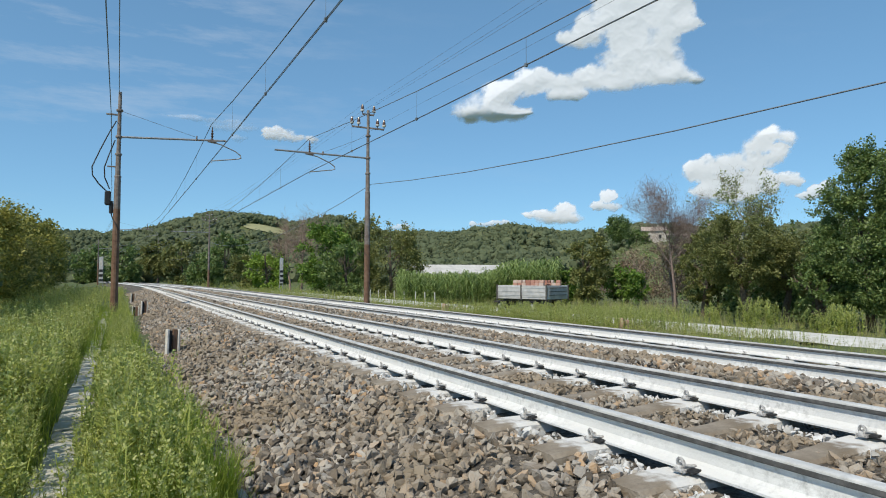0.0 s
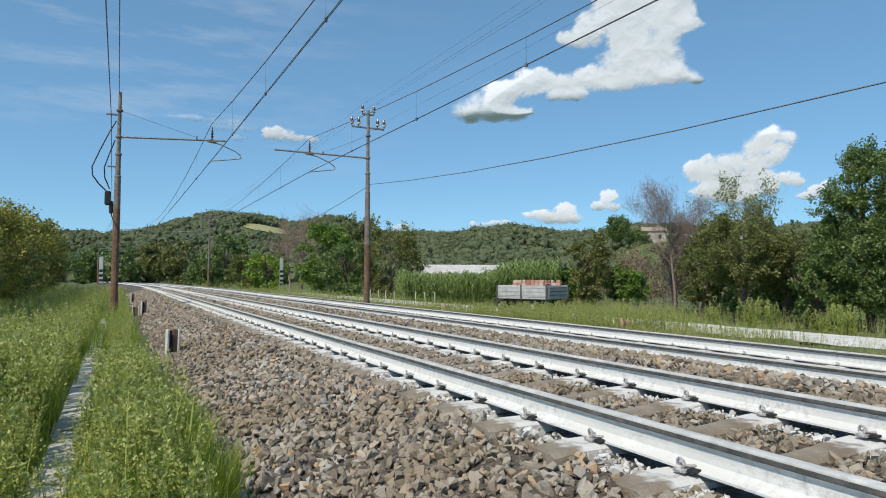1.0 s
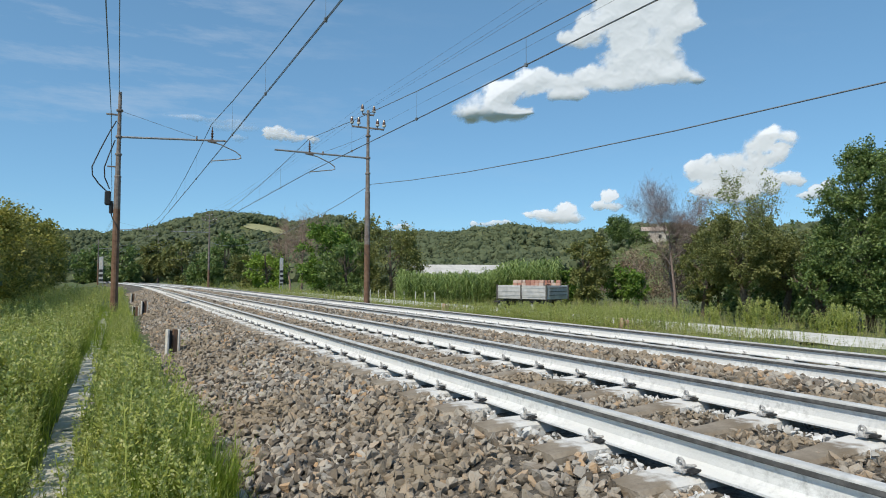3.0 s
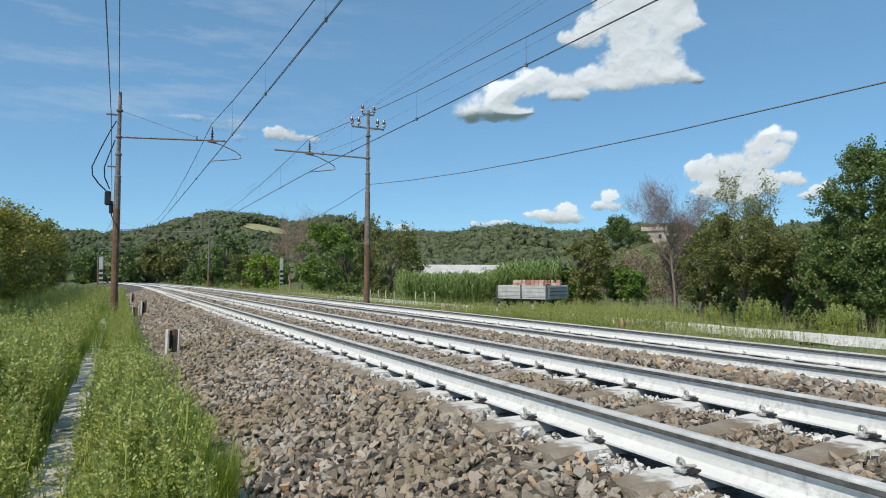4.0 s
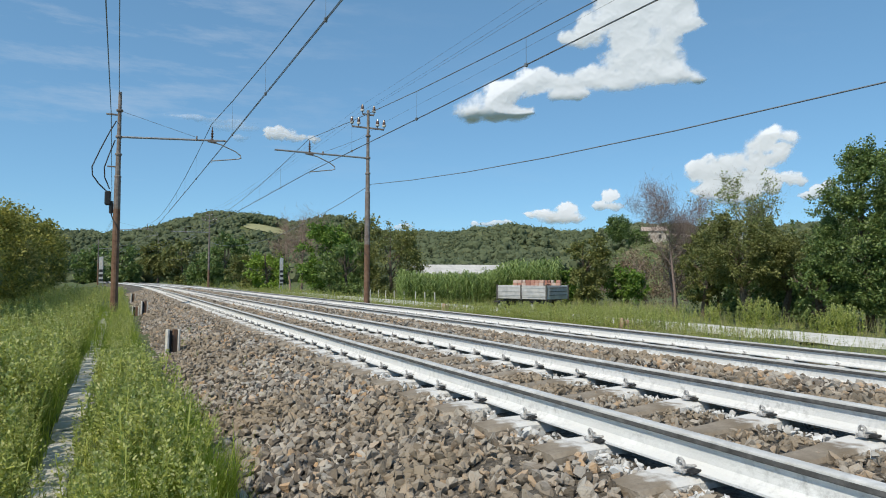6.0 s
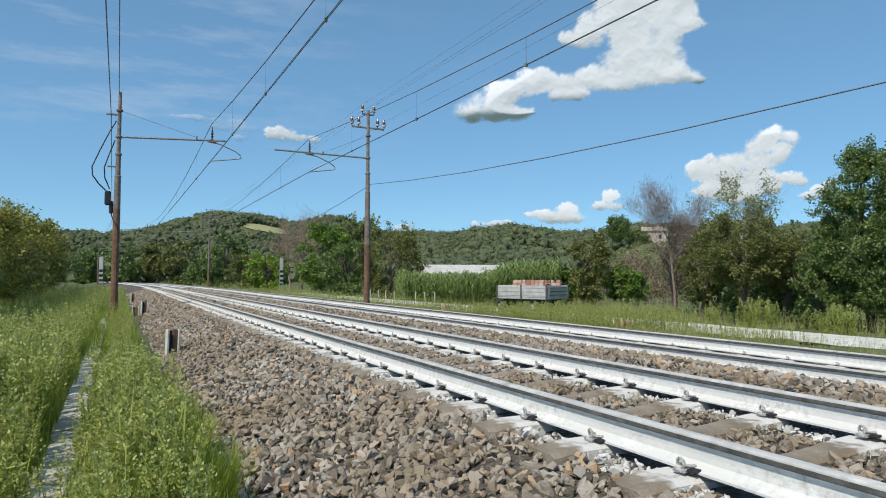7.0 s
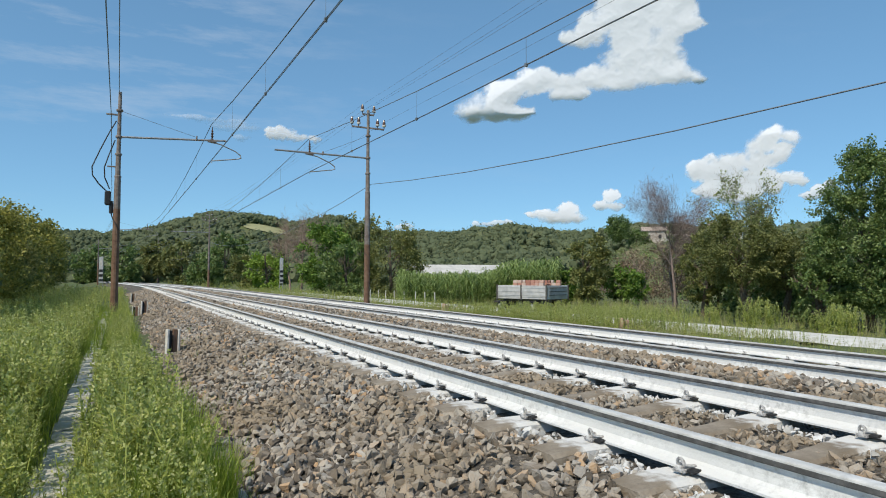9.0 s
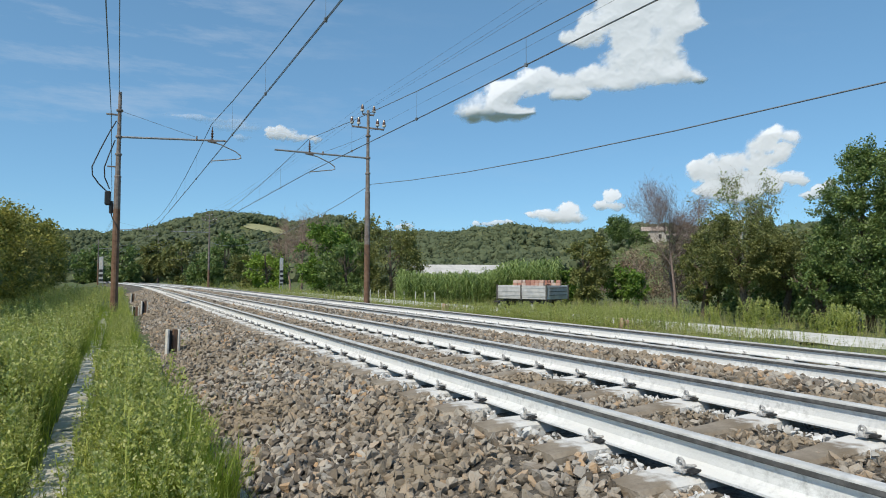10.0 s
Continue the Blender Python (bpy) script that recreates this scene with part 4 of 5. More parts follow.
def build_scrub():
    """Pale and dry scrub on the slope below the hillside house."""
    rng = np.random.default_rng(23)
    tmpl = []
    for k in range(6):
        cl = [(rng.uniform(-0.7, 0.7), rng.uniform(-0.7, 0.7), rng.uniform(0.15, 0.8), rng.uniform(0.25, 0.45)) for _ in range(6)]
        v, q = crown_leaves(cl, 150, 0.16, rng)
        tmpl.append((v, q))
    for mat, n, a0, a1, d0, d1, size, label in ((M_LEAF_PALE, 130, 33, 49, 60, 150, 1.6, "pale green scrub on the hillside slope"), (M_DRYLEAF, 120, 40.5, 49, 55, 140, 1.3, "dry brown scrub on the terraced slope")):
        a, d = rng.uniform(a0, a1, n), rng.uniform(d0, d1, n)
        x, y = d * np.sin(np.radians(a)), d * np.cos(np.radians(a))
        at = np.stack([x, y, land_z(x, y) - 0.1], 1)
        tagged(scatter("scrub", tmpl, at, size * rng.uniform(0.6, 1.4, n), rng, [mat], upright(n, rng, 0.05)), label, "scrub", kind="stuff")


def build_field():
    """The mown field on the far slope."""
    a, d = np.meshgrid(np.radians(np.linspace(9.5, 13.1, 26)), np.linspace(498, 534, 20))
    edge = 1 + 0.05 * np.sin(a * 230) * (d - 516) / 18
    a = radians(11.3) + (a - radians(11.3)) * edge * np.sqrt(np.clip(1.1 - ((d - 516) / 18) ** 2, 0.12, 1))
    x, y = d * np.sin(a), d * np.cos(a)
    z = land_z(x, y) + 0.7
    n, k = a.shape
    i, j = np.meshgrid(np.arange(n - 1), np.arange(k - 1), indexing="ij")
    i, j = i.ravel(), j.ravel()
    f = np.stack([i * k + j, i * k + j + 1, (i + 1) * k + j + 1, (i + 1) * k + j], 1)
    tagged(mesh_from("field", np.stack([x.ravel(), y.ravel(), z.ravel()], 1), f, [M_FIELD], smooth=True), "pale mown field on the wooded hillside", "field", kind="structure")


def weed_template(rng, leaves=46, heads=34):
    """An upright weed of unit height: a stem, narrow leaves and a loose pale head."""
    V, F, W, base = [], [], [], 0
    bend_x, bend_y = rng.normal(0, 0.07, 2)

    def at_height(h):
        return np.stack([bend_x * h * h, bend_y * h * h, h], -1)
    hs = np.linspace(0, 0.98, 5)
    for a, b in zip(hs, hs[1:]):
        p, q = at_height(a), at_height(b)
        w = np.array([0.006, 0.004, 0])
        V.append(np.stack([p - w, p + w, q + w * 0.7, q - w * 0.7]))
        F.append(np.arange(4)[None] + base)
        W.append([0])
        base += 4
    h = rng.uniform(0.08, 0.93, leaves)
    a = rng.uniform(0, 6.283, leaves)
    axis = unit(np.stack([np.cos(a), np.sin(a), rng.uniform(0.2, 1.3, leaves)], 1))
    L = 0.115 * rng.uniform(0.6, 1.2, leaves) * (1.1 - 0.5 * h)
    v, f = leaf_quads(at_height(h), axis, np.broadcast_to([0.0, 0, 1], axis.shape) + rng.normal(0, 0.3, axis.shape), L, L * 0.32)
    V.append(v), F.append(f + base), W.append(np.zeros(len(f), int))
    base += len(v)
    h = 1 - 0.42 * rng.uniform(0, 1, heads) ** 1.2
    a = rng.uniform(0, 6.283, heads)
    out = (1.03 - h) * rng.uniform(0.1, 0.42, heads)
    p = at_height(h) + np.stack([np.cos(a) * out, np.sin(a) * out, 0.25 * out], 1)
    axis = unit(np.stack([np.cos(a), np.sin(a), rng.uniform(0.5, 1.5, heads)], 1))
    L = rng.uniform(0.026, 0.046, heads)
    v, f = leaf_quads(p, axis, rng.normal(0, 1, axis.shape), L, L * 0.8)
    V.append(v), F.append(f + base), W.append(np.ones(len(f), int))
    return np.concatenate(V), np.concatenate(F), np.concatenate(W)


def grass_template(rng, blades=15, fine=True):
    V, F, base = [], [], 0
    for _ in range(blades):
        a, out, h = rng.uniform(0, 6.283), rng.uniform(0.1, 0.45), rng.uniform(0.55, 1.0)
        d, s = np.array([math.cos(a), math.sin(a), 0]), np.array([-math.sin(a), math.cos(a), 0]) * 0.0048
        p0 = np.append(rng.normal(0, 0.05, 2), 0)
        p1, p2 = p0 + d * out * 0.3 + [0, 0, h * 0.6], p0 + d * out + [0, 0, h]
        if fine:
            V.append(np.stack([p0 - s, p0 + s, p1 + s, p1 - s, p1 - s, p1 + s, p2 + s * 0.2, p2 - s * 0.2]))
            F.append(np.array([[0, 1, 2, 3], [4, 5, 6, 7]]) + base)
        else:
            V.append(np.stack([p0 - s * 1.5, p0 + s * 1.5, p2 + s * 0.4, p2 - s * 0.4]))
            F.append(np.array([[0, 1, 2, 3]]) + base)
        base += 8 if fine else 4
    return np.concatenate(V), np.concatenate(F), np.zeros((2 if fine else 1) * blades, int)


def reed_template(rng):
    """A cane of unit height with long arching leaves."""
    V, F, base = [], [], 0
    for _ in range(13):
        h, a = rng.uniform(0.12, 0.98), rng.uniform(0, 6.283)
        d, s = np.array([math.cos(a), math.sin(a), 0]), np.array([-math.sin(a), math.cos(a), 0]) * 0.014
        p0 = np.array([0, 0, h])
        p1, p2 = p0 + d * 0.09 + [0, 0, 0.10], p0 + d * 0.22 + [0, 0, rng.uniform(0.0, 0.1)]
        V.append(np.stack([p0 - s * 0.5, p0 + s * 0.5, p1 + s, p1 - s, p1 - s, p1 + s, p2 + s * 0.1, p2 - s * 0.1]))
        F.append(np.array([[0, 1, 2, 3], [4, 5, 6, 7]]) + base)
        base += 8
    w = np.array([0.006, 0, 0])
    V.append(np.stack([-w, w, w + [0, 0, 1.0], -w + [0, 0, 1.0]]))
    F.append(np.arange(4)[None] + base)
    return np.concatenate(V), np.concatenate(F), np.zeros(27, int)


def upright(n, rng, tilt):
    """Turns about the upright, with a slight lean."""
    a, tx, ty = rng.uniform(0, 6.283, n), rng.normal(0, tilt, n), rng.normal(0, tilt, n)
    R = np.zeros((n, 3, 3))
    R[:, 0, 0], R[:, 0, 1], R[:, 1, 0], R[:, 1, 1], R[:, 2, 2] = np.cos(a), -np.sin(a), np.sin(a), np.cos(a), 1
    T = np.tile(np.eye(3), (n, 1, 1))
    T[:, 0, 2], T[:, 1, 2] = tx, ty
    return T @ R


def field(areas, rng):
    """Scattered places in bands (offset range, length range, a square metre, height)."""
    P, S = [], []
    for u0, u1, y0, y1, density, h in areas:
        n = int((u1 - u0) * (y1 - y0) * density)
        u, y = rng.uniform(u0, u1, n), rng.uniform(y0, y1, n)
        x = u + bend(y)
        z = np.where((u > 0.3) & (u < 9.9), bed_z(u) - 0.03, land_z(x, y) - 0.02)
        bearing, away = np.degrees(np.arctan2(x, y)), np.hypot(x, y)
        clear = (bearing > 31.5) & (bearing < 37.8) & (u > 15) & (away < 33.5) & (rng.uniform(0, 1, n) > 0.12)   # trodden ground round the trailer
        u, x, y, z = u[~clear], x[~clear], y[~clear], z[~clear]
        n = len(x)
        P.append(np.stack([x, y, z], 1))
        patch = 0.75 + 0.5 * np.array([noise.noise(Vector((float(a) * 0.8, float(b) * 0.5, 2.0))) * 0.5 + 0.5 for a, b in zip(x, y)])
        S.append(h * rng.uniform(0.65, 1.2, n) * patch)
    return np.concatenate(P), np.concatenate(S)


SWAY = []


def build_weeds():
    rng = np.random.default_rng(31)
    weeds = [weed_template(rng) for _ in range(9)]
    rough = [weed_template(rng, 11, 6) for _ in range(6)]
    tufts = [grass_template(rng) for _ in range(7)]
    short = [grass_template(rng, 7, False) for _ in range(5)]
    # the bank by the path: still plants
    P, S = field(((-2.6, -0.54, 3.4, 9, 64, 0.66), (-3.6, -0.54, 9, 18, 46, 0.66), (-0.24, 0.46, 3.2, 6, 96, 0.44), (-0.72, -0.50, 3.2, 6.0, 110, 0.46), (-0.5, -0.3, 3.0, 4.6, 40, 0.34), (-0.08, 0.26, 6, 9, 70, 0.52), (-0.10, 0.22, 9, 18, 55, 0.46)), rng)
    tagged(scatter("weeds", weeds, P, S, rng, [M_WEED, M_WEEDTOP], upright(len(P), rng, 0.10)), "tall yellow-green flowering weeds along the footpath", "weeds", kind="stuff")
    P, S = field(((-4.4, -0.6, 18, 32, 24, 0.62), (-4.6, 0.4, 32, 60, 11, 0.7), (-0.2, 0.4, 18, 32, 28, 0.5)), rng)
    tagged(scatter("weeds", rough, P, S, rng, [M_WEED, M_WEEDTOP], upright(len(P), rng, 0.10)), "yellow-green weeds on the bank farther along the path", "weeds", kind="stuff")
    P, S = field(((-2.2, -0.46, 3.4, 12, 45, 0.32), (-0.1, 0.58, 3.4, 6, 120, 0.30), (0.1, 0.5, 6, 8.0, 90, 0.28), (-0.1, 0.38, 7, 16, 60, 0.3), (-3.5, 0.4, 12, 30, 22, 0.4), (0.5, 0.85, 3.4, 5.4, 50, 0.18), (0.5, 0.8, 5.6, 9, 26, 0.2), (0.6, 1.7, 5, 16, 2.2, 0.12), (-0.64, -0.50, 3.0, 18, 110, 0.15), (-0.26, -0.08, 3.0, 18, 130, 0.15), (-0.5, -0.28, 3.0, 5.4, 90, 0.15), (-1.8, 0.5, -4, 3.4, 14, 0.4), (1.45, 1.75, 7.4, 8.6, 30, 0.09), (0.95, 1.3, 12.4, 14, 22, 0.12), (1.0, 1.3, 6.6, 7.6, 14, 0.1)), rng)
    tagged(scatter("grass", tufts, P, S, rng, [M_GRASS], upright(len(P), rng, 0.12)), "fresh green grass between path and ballast", "grass", kind="stuff")
    # beyond the tracks
    P, S = field(((9.3, 11.9, 2, 9.5, 14, 0.2), (9.5, 12.7, 5.0, 9.0, 24, 0.26), (9.4, 12.8, 24, 60, 18, 0.5), (15.2, 17.5, 2, 18, 10, 0.34), (15.2, 17.5, 18, 36, 9, 0.34), (17.5, 26, 8, 22, 3.0, 0.45), (17.5, 26, 22, 44, 4.2, 0.45), (12.8, 15.2, 10, 60, 1.2, 0.3), (15, 26, 34, 75, 1.5, 0.8), (9.3, 13, 60, 130, 2.6, 0.8)), rng)
    tagged(scatter("weeds", rough, P, S, rng, [M_WEED, M_WEEDTOP], upright(len(P), rng, 0.10)), "rank green weeds along the gravel lane", "weeds", kind="stuff")
    P, S = field(((9.5, 12.7, 8.0, 11.0, 22, 0.32), (9.5, 12.7, 11.0, 18.0, 40, 0.52), (9.5, 12.7, 18.0, 25, 18, 0.36), (15.3, 17.2, 7, 18, 5, 0.55), (17.5, 24, 15, 32, 1.6, 0.6)), rng)
    tagged(scatter("weeds", weeds, P, S, rng, [M_WEED, M_WEEDTOP], upright(len(P), rng, 0.10)), "tall leafy weeds between the track and the gravel lane", "weeds", kind="stuff")
    P, S = field(((9.2, 12.8, 1, 9, 26, 0.16), (9.2, 12.8, 9, 26, 30, 0.34), (15.2, 19, 2, 30, 8, 0.22), (19, 30, 8, 44, 4, 0.55), (9.2, 11.9, 26, 70, 9, 0.42), (12.7, 13.2, 1, 60, 9, 0.2)), rng)
    tagged(scatter("grass", short, P, S, rng, [M_DRYGRASS], upright(len(P), rng, 0.12)), "half-dry grass along the gravel lane", "grass", kind="stuff")
    # plants that nod in the breeze, each a thing of its own
    def nodding(kind, tm, mats, spots, size, label, group, seed, amp):
        r2 = random.Random(seed)
        meshes = []
        for tv, tf, tw in tm:
            ob = mesh_from("plant", tv, tf, mats, None, tw)
            meshes.append(ob.data)
            bpy.data.objects.remove(ob)
        for x, y in spots:
            ob = new(kind)
            z = float(bed_z(x)) - 0.03 if x > 0.3 and x < 9.9 else float(land_z(x, y)) - 0.02
            home = (x, y, z, r2.uniform(0, 360))
            ob.matrix_basis = pose(x, y, z, 0, 0, home[3])
            tagged(ob, label, "weed", group)
            for k in range(6):
                st = new("plant", r2.choice(meshes))
                st.parent = ob
                st.matrix_basis = pose(r2.gauss(0, 0.06), r2.gauss(0, 0.06), 0, r2.gauss(0, 5), r2.gauss(0, 5), r2.uniform(0, 360)) @ Matrix.Scale(size * r2.uniform(0.65, 1.1), 4)
            SWAY.append((ob, home, amp * r2.uniform(0.7, 1.3), r2.uniform(1.3, 2.3), r2.uniform(0, 6.28)))
    r3 = random.Random(77)
    nodding("weed_clump", weeds, [M_WEED, M_WEEDTOP], [(r3.uniform(-0.06, 0.34), r3.uniform(3.9, 7.5)) for _ in range(34)], 0.66, "tall flowering weed clump nodding in the breeze", "nodding weeds", 1, 3.2)
    nodding("weed_clump", weeds, [M_WEED, M_WEEDTOP], [(r3.uniform(-1.6, -0.62), r3.uniform(6.0, 11)) for _ in range(30)], 0.8, "tall flowering weed clump nodding in the breeze", "nodding weeds", 2, 3.0)
    nodding("grass_tuft", tufts, [M_GRASS], [(r3.uniform(0.12, 0.56), r3.uniform(3.8, 6.4)) for _ in range(36)], 0.5, "fresh green grass tuft waving in the breeze", "waving grass", 3, 4.0)
    nodding("weed_clump", weeds, [M_WEED, M_WEEDTOP], [(r3.uniform(15.3, 17.0), r3.uniform(9.0, 14.0)) for _ in range(16)], 0.8, "tall weed clump beside the gravel lane", "lane weeds", 4, 2.0)


def build_reeds():
    rng = np.random.default_rng(41)
    tm = [reed_template(rng) for _ in range(6)]
    n = 1300
    az, d = rng.uniform(22.8, 36.8, n), rng.uniform(40, 49, n)
    at = np.stack([d * np.sin(np.radians(az)), d * np.cos(np.radians(az)), np.zeros(n)], 1)
    at[:, 2] = land_z(at[:, 0], at[:, 1]) - 0.05
    s = (2.0 + 0.65 * smooth(30, 33.5, az)) * rng.uniform(0.75, 1.12, n)
    tagged(scatter("reeds", tm, at, s, rng, [M_REED], upright(n, rng, 0.06)), "bed of tall green reeds behind the lane", "reeds", kind="stuff")


# ---- lineside things ----
def build_signs():
    for x, y, foot, turn in ((-1.25, 58.5, -0.4, -4), (12.0, 53.3, -0.45, 8)):
        s = tagged(new("distance_board"), "white distance board with black bars on a post", "sign", "distance boards")
        s.matrix_basis = pose(x, y, foot, 0, 0, turn)
        bm = bmesh.new()
        box(bm, (0.30, 0.03, 2.1), (0, 0, 2.0 - 0.05), bevel=0.008)
        part("board", bm, M_WHITE, s)
        for k in range(3):
            bm = bmesh.new()
            box(bm, (0.27, 0.006, 0.2), (0, -0.02, 1.12 + k * 0.38))
            part("bar", bm, M_DARK, s)
        bm = bmesh.new()
        box(bm, (0.16, 0.006, 0.5), (0, -0.02, 2.5))
        part("panel", bm, M_POST, s, "grey worn panel")
        for dx in (-0.12, 0.12):
            bm = bmesh.new()
            tube(bm, [(dx, 0.035, -0.2), (dx, 0.035, 2.9)], 0.025, 8)
            part("post", bm, M_TUBE, s)


def build_markers():
    """Low marker posts of two white slabs with a rusty plate between them."""
    for x, y, h, turn in ((0.87, 12.3, 0.46, 18), (0.88, 26.5, 0.5, 14), (0.55, 25.0, 0.42, 0), (0.75, 40.0, 0.5, 10)):
        z = float(bed_z(x)) - 0.06
        m = tagged(new("marker_post"), "short lineside marker of pale slabs and rusty plate", "marker post", "lineside markers")
        m.matrix_basis = pose(x, y, z, 0, 1.5, turn)
        for dx, w in ((-0.095, 0.035), (0.10, 0.03)):
            bm = bmesh.new()
            box(bm, (w, 0.10, h + 0.08), (dx, 0, h / 2 - 0.04), bevel=0.005)
            part("slab", bm, M_POST, m)
        bm = bmesh.new()
        box(bm, (0.075, 0.05, h + 0.06), (0.04, 0.01, h / 2 - 0.03), bevel=0.004)
        part("plate", bm, M_RUST, m, "rusty brown plate")
        # black strip put in for the shade of the gap beside the plate
        bm = bmesh.new()
        box(bm, (0.075, 0.02, h), (-0.04, 0.03, h / 2 - 0.02))
        part("gap_shade", bm, M_BLACK, m)


def build_fence():
    rng = random.Random(8)
    for k in range(14):
        y = 33 + k * 1.5
        f = tagged(new("fence_post"), "slim grey fence post beside the lane", "fence post", "fence posts")
        f.matrix_basis = pose(16.2 + rng.uniform(-0.1, 0.1), y, float(land_z(16.2, y)) - 0.1, rng.uniform(-2, 2), rng.uniform(-2, 2), 0)
        bm = bmesh.new()
        box(bm, (0.055, 0.055, 0.8), (0, 0, 0.38), bevel=0.01)
        part("post", bm, M_POST, f)
    for k, (x, y) in enumerate(((10.6, 11.6), (10.7, 21.0))):
        f = tagged(new("boundary_stone"), "low boundary marker of two reddish slabs in weeds", "boundary stone", "boundary stones")
        f.matrix_basis = pose(x, y, GROUND_Z - 0.05, 0, 3, 20 * k)
        bm = bmesh.new()
        box(bm, (0.085, 0.14, 0.46), (-0.075, 0, 0.23), bevel=0.02)
        part("slab", bm, M_BRICKSTONE, f)
        bm = bmesh.new()
        box(bm, (0.085, 0.14, 0.42), (0.075, 0, 0.21), (0, 2, 0), bevel=0.02)
        part("slab", bm, M_BRICKSTONE, f)


def build_trailer():
    x, y = spot(34.7, 31.9)
    t = tagged(new("farm_trailer"), "grey flatbed farm trailer loaded with red bricks", "trailer")
    g = float(land_z(x, y)) - 0.02
    t.matrix_basis = pose(x, y, g, 0, 0, -70)
    L, Wd = 2.9, 1.8
    bm = bmesh.new()
    box(bm, (L, Wd, 0.10), (0, 0, 0.80), bevel=0.01)
    part("bed", bm, M_GREYPAINT, t)
    for dy in (-0.45, 0.45):
        bm = bmesh.new()
        box(bm, (L * 0.96, 0.09, 0.14), (0, dy, 0.68), bevel=0.01)
        part("chassis_beam", bm, M_FRAMEDARK, t)
    for dx, w in ((-L / 4, L / 2 - 0.05), (L / 4, L / 2 - 0.05)):
        for dy in (-Wd / 2, Wd / 2):
            bm = bmesh.new()
            box(bm, (w, 0.04, 0.56), (dx, dy, 1.12), bevel=0.008)
            for k in (-1, 0, 1):
                box(bm, (w, 0.02, 0.03), (dx, dy - 0.028 * (1 if dy < 0 else -1), 1.12 + 0.18 * k))
            part("side_board", bm, M_GREYPAINT, t)
    for dx in (-L / 2, L / 2):
        bm = bmesh.new()
        box(bm, (0.04, Wd - 0.06, 0.56), (dx, 0, 1.12), bevel=0.008)
        part("end_board", bm, M_GREYPAINT, t)
    for dx in (-L / 2, 0, L / 2):
        for dy in (-Wd / 2 - 0.03, Wd / 2 + 0.03):
            bm = bmesh.new()
            box(bm, (0.07, 0.06, 0.74), (dx, dy, 1.07), bevel=0.008)
            part("stake", bm, M_FRAMEDARK, t)
    for dz in (0.95, 1.12, 1.29):
        bm = bmesh.new()
        box(bm, (0.03, Wd * 0.8, 0.03), (L / 2 + 0.04, 0, dz))
        part("rung", bm, M_FRAMEDARK, t)
    for dx in (0.62, -1.25):
        for dy in (-0.78, 0.78):
            bm = bmesh.new()
            n = 18
            lathe(bm, [(0.18, -0.09), (0.3, -0.1), (0.335, -0.06), (0.335, 0.06), (0.3, 0.1), (0.18, 0.09)], sides=n)
            bm.transform(pose(dx, dy, 0.335, 90, 0, 0))
            w = part("wheel", bm, M_BLACK, t, "black rubber tyre")
            bm = bmesh.new()
            lathe(bm, [(0.05, -0.115), (0.16, -0.10), (0.19, -0.105), (0.19, 0.105), (0.16, 0.10), (0.05, 0.115)], sides=n)
            bm.transform(pose(dx, dy, 0.335, 90, 0, 0))
            part("rim", bm, M_GREYPAINT, w, "pale grey steel rim")
        bm = bmesh.new()
        tube(bm, [(dx, -0.75, 0.335), (dx, 0.75, 0.335)], 0.05, 8)
        box(bm, (0.12, 1.0, 0.3), (dx, 0, 0.5), bevel=0.01)
        part("axle", bm, M_FRAMEDARK, t)
    bm = bmesh.new()
    tube(bm, [(-L / 2, -0.35, 0.62), (-L / 2 - 0.9, 0, 0.55), (-L / 2, 0.35, 0.62)], 0.04, 6)
    part("drawbar", bm, M_FRAMEDARK, t)
    # the load of bricks: a stacked pile
    load = tagged(new("brick_stack"), "stack of red bricks on the grey trailer", "bricks")
    load.matrix_basis = pose(x, y, g + 0.85, 0, 0, -70)
    bm = bmesh.new()
    box(bm, (0.24, 0.12, 0.13), bevel=0.006)
    me = bpy.data.meshes.new("brick")
    bm.to_mesh(me)
    bm.free()
    me.materials.append(M_BRICK)
    rng = random.Random(6)
    for i in range(7):
        for k in range(6):
            for j in ((0, 5) if k < 5 else range(6)):
                if k == 5 and rng.random() < 0.15:
                    continue
                ob = new("brick", me)
                ob.parent = load
                ob.matrix_basis = pose(-0.48 + i * 0.255 + rng.uniform(-0.01, 0.01), -0.7 + j * 0.28 + rng.uniform(-0.02, 0.02), 0.065 + k * 0.135, 0, 0, rng.uniform(-4, 4))


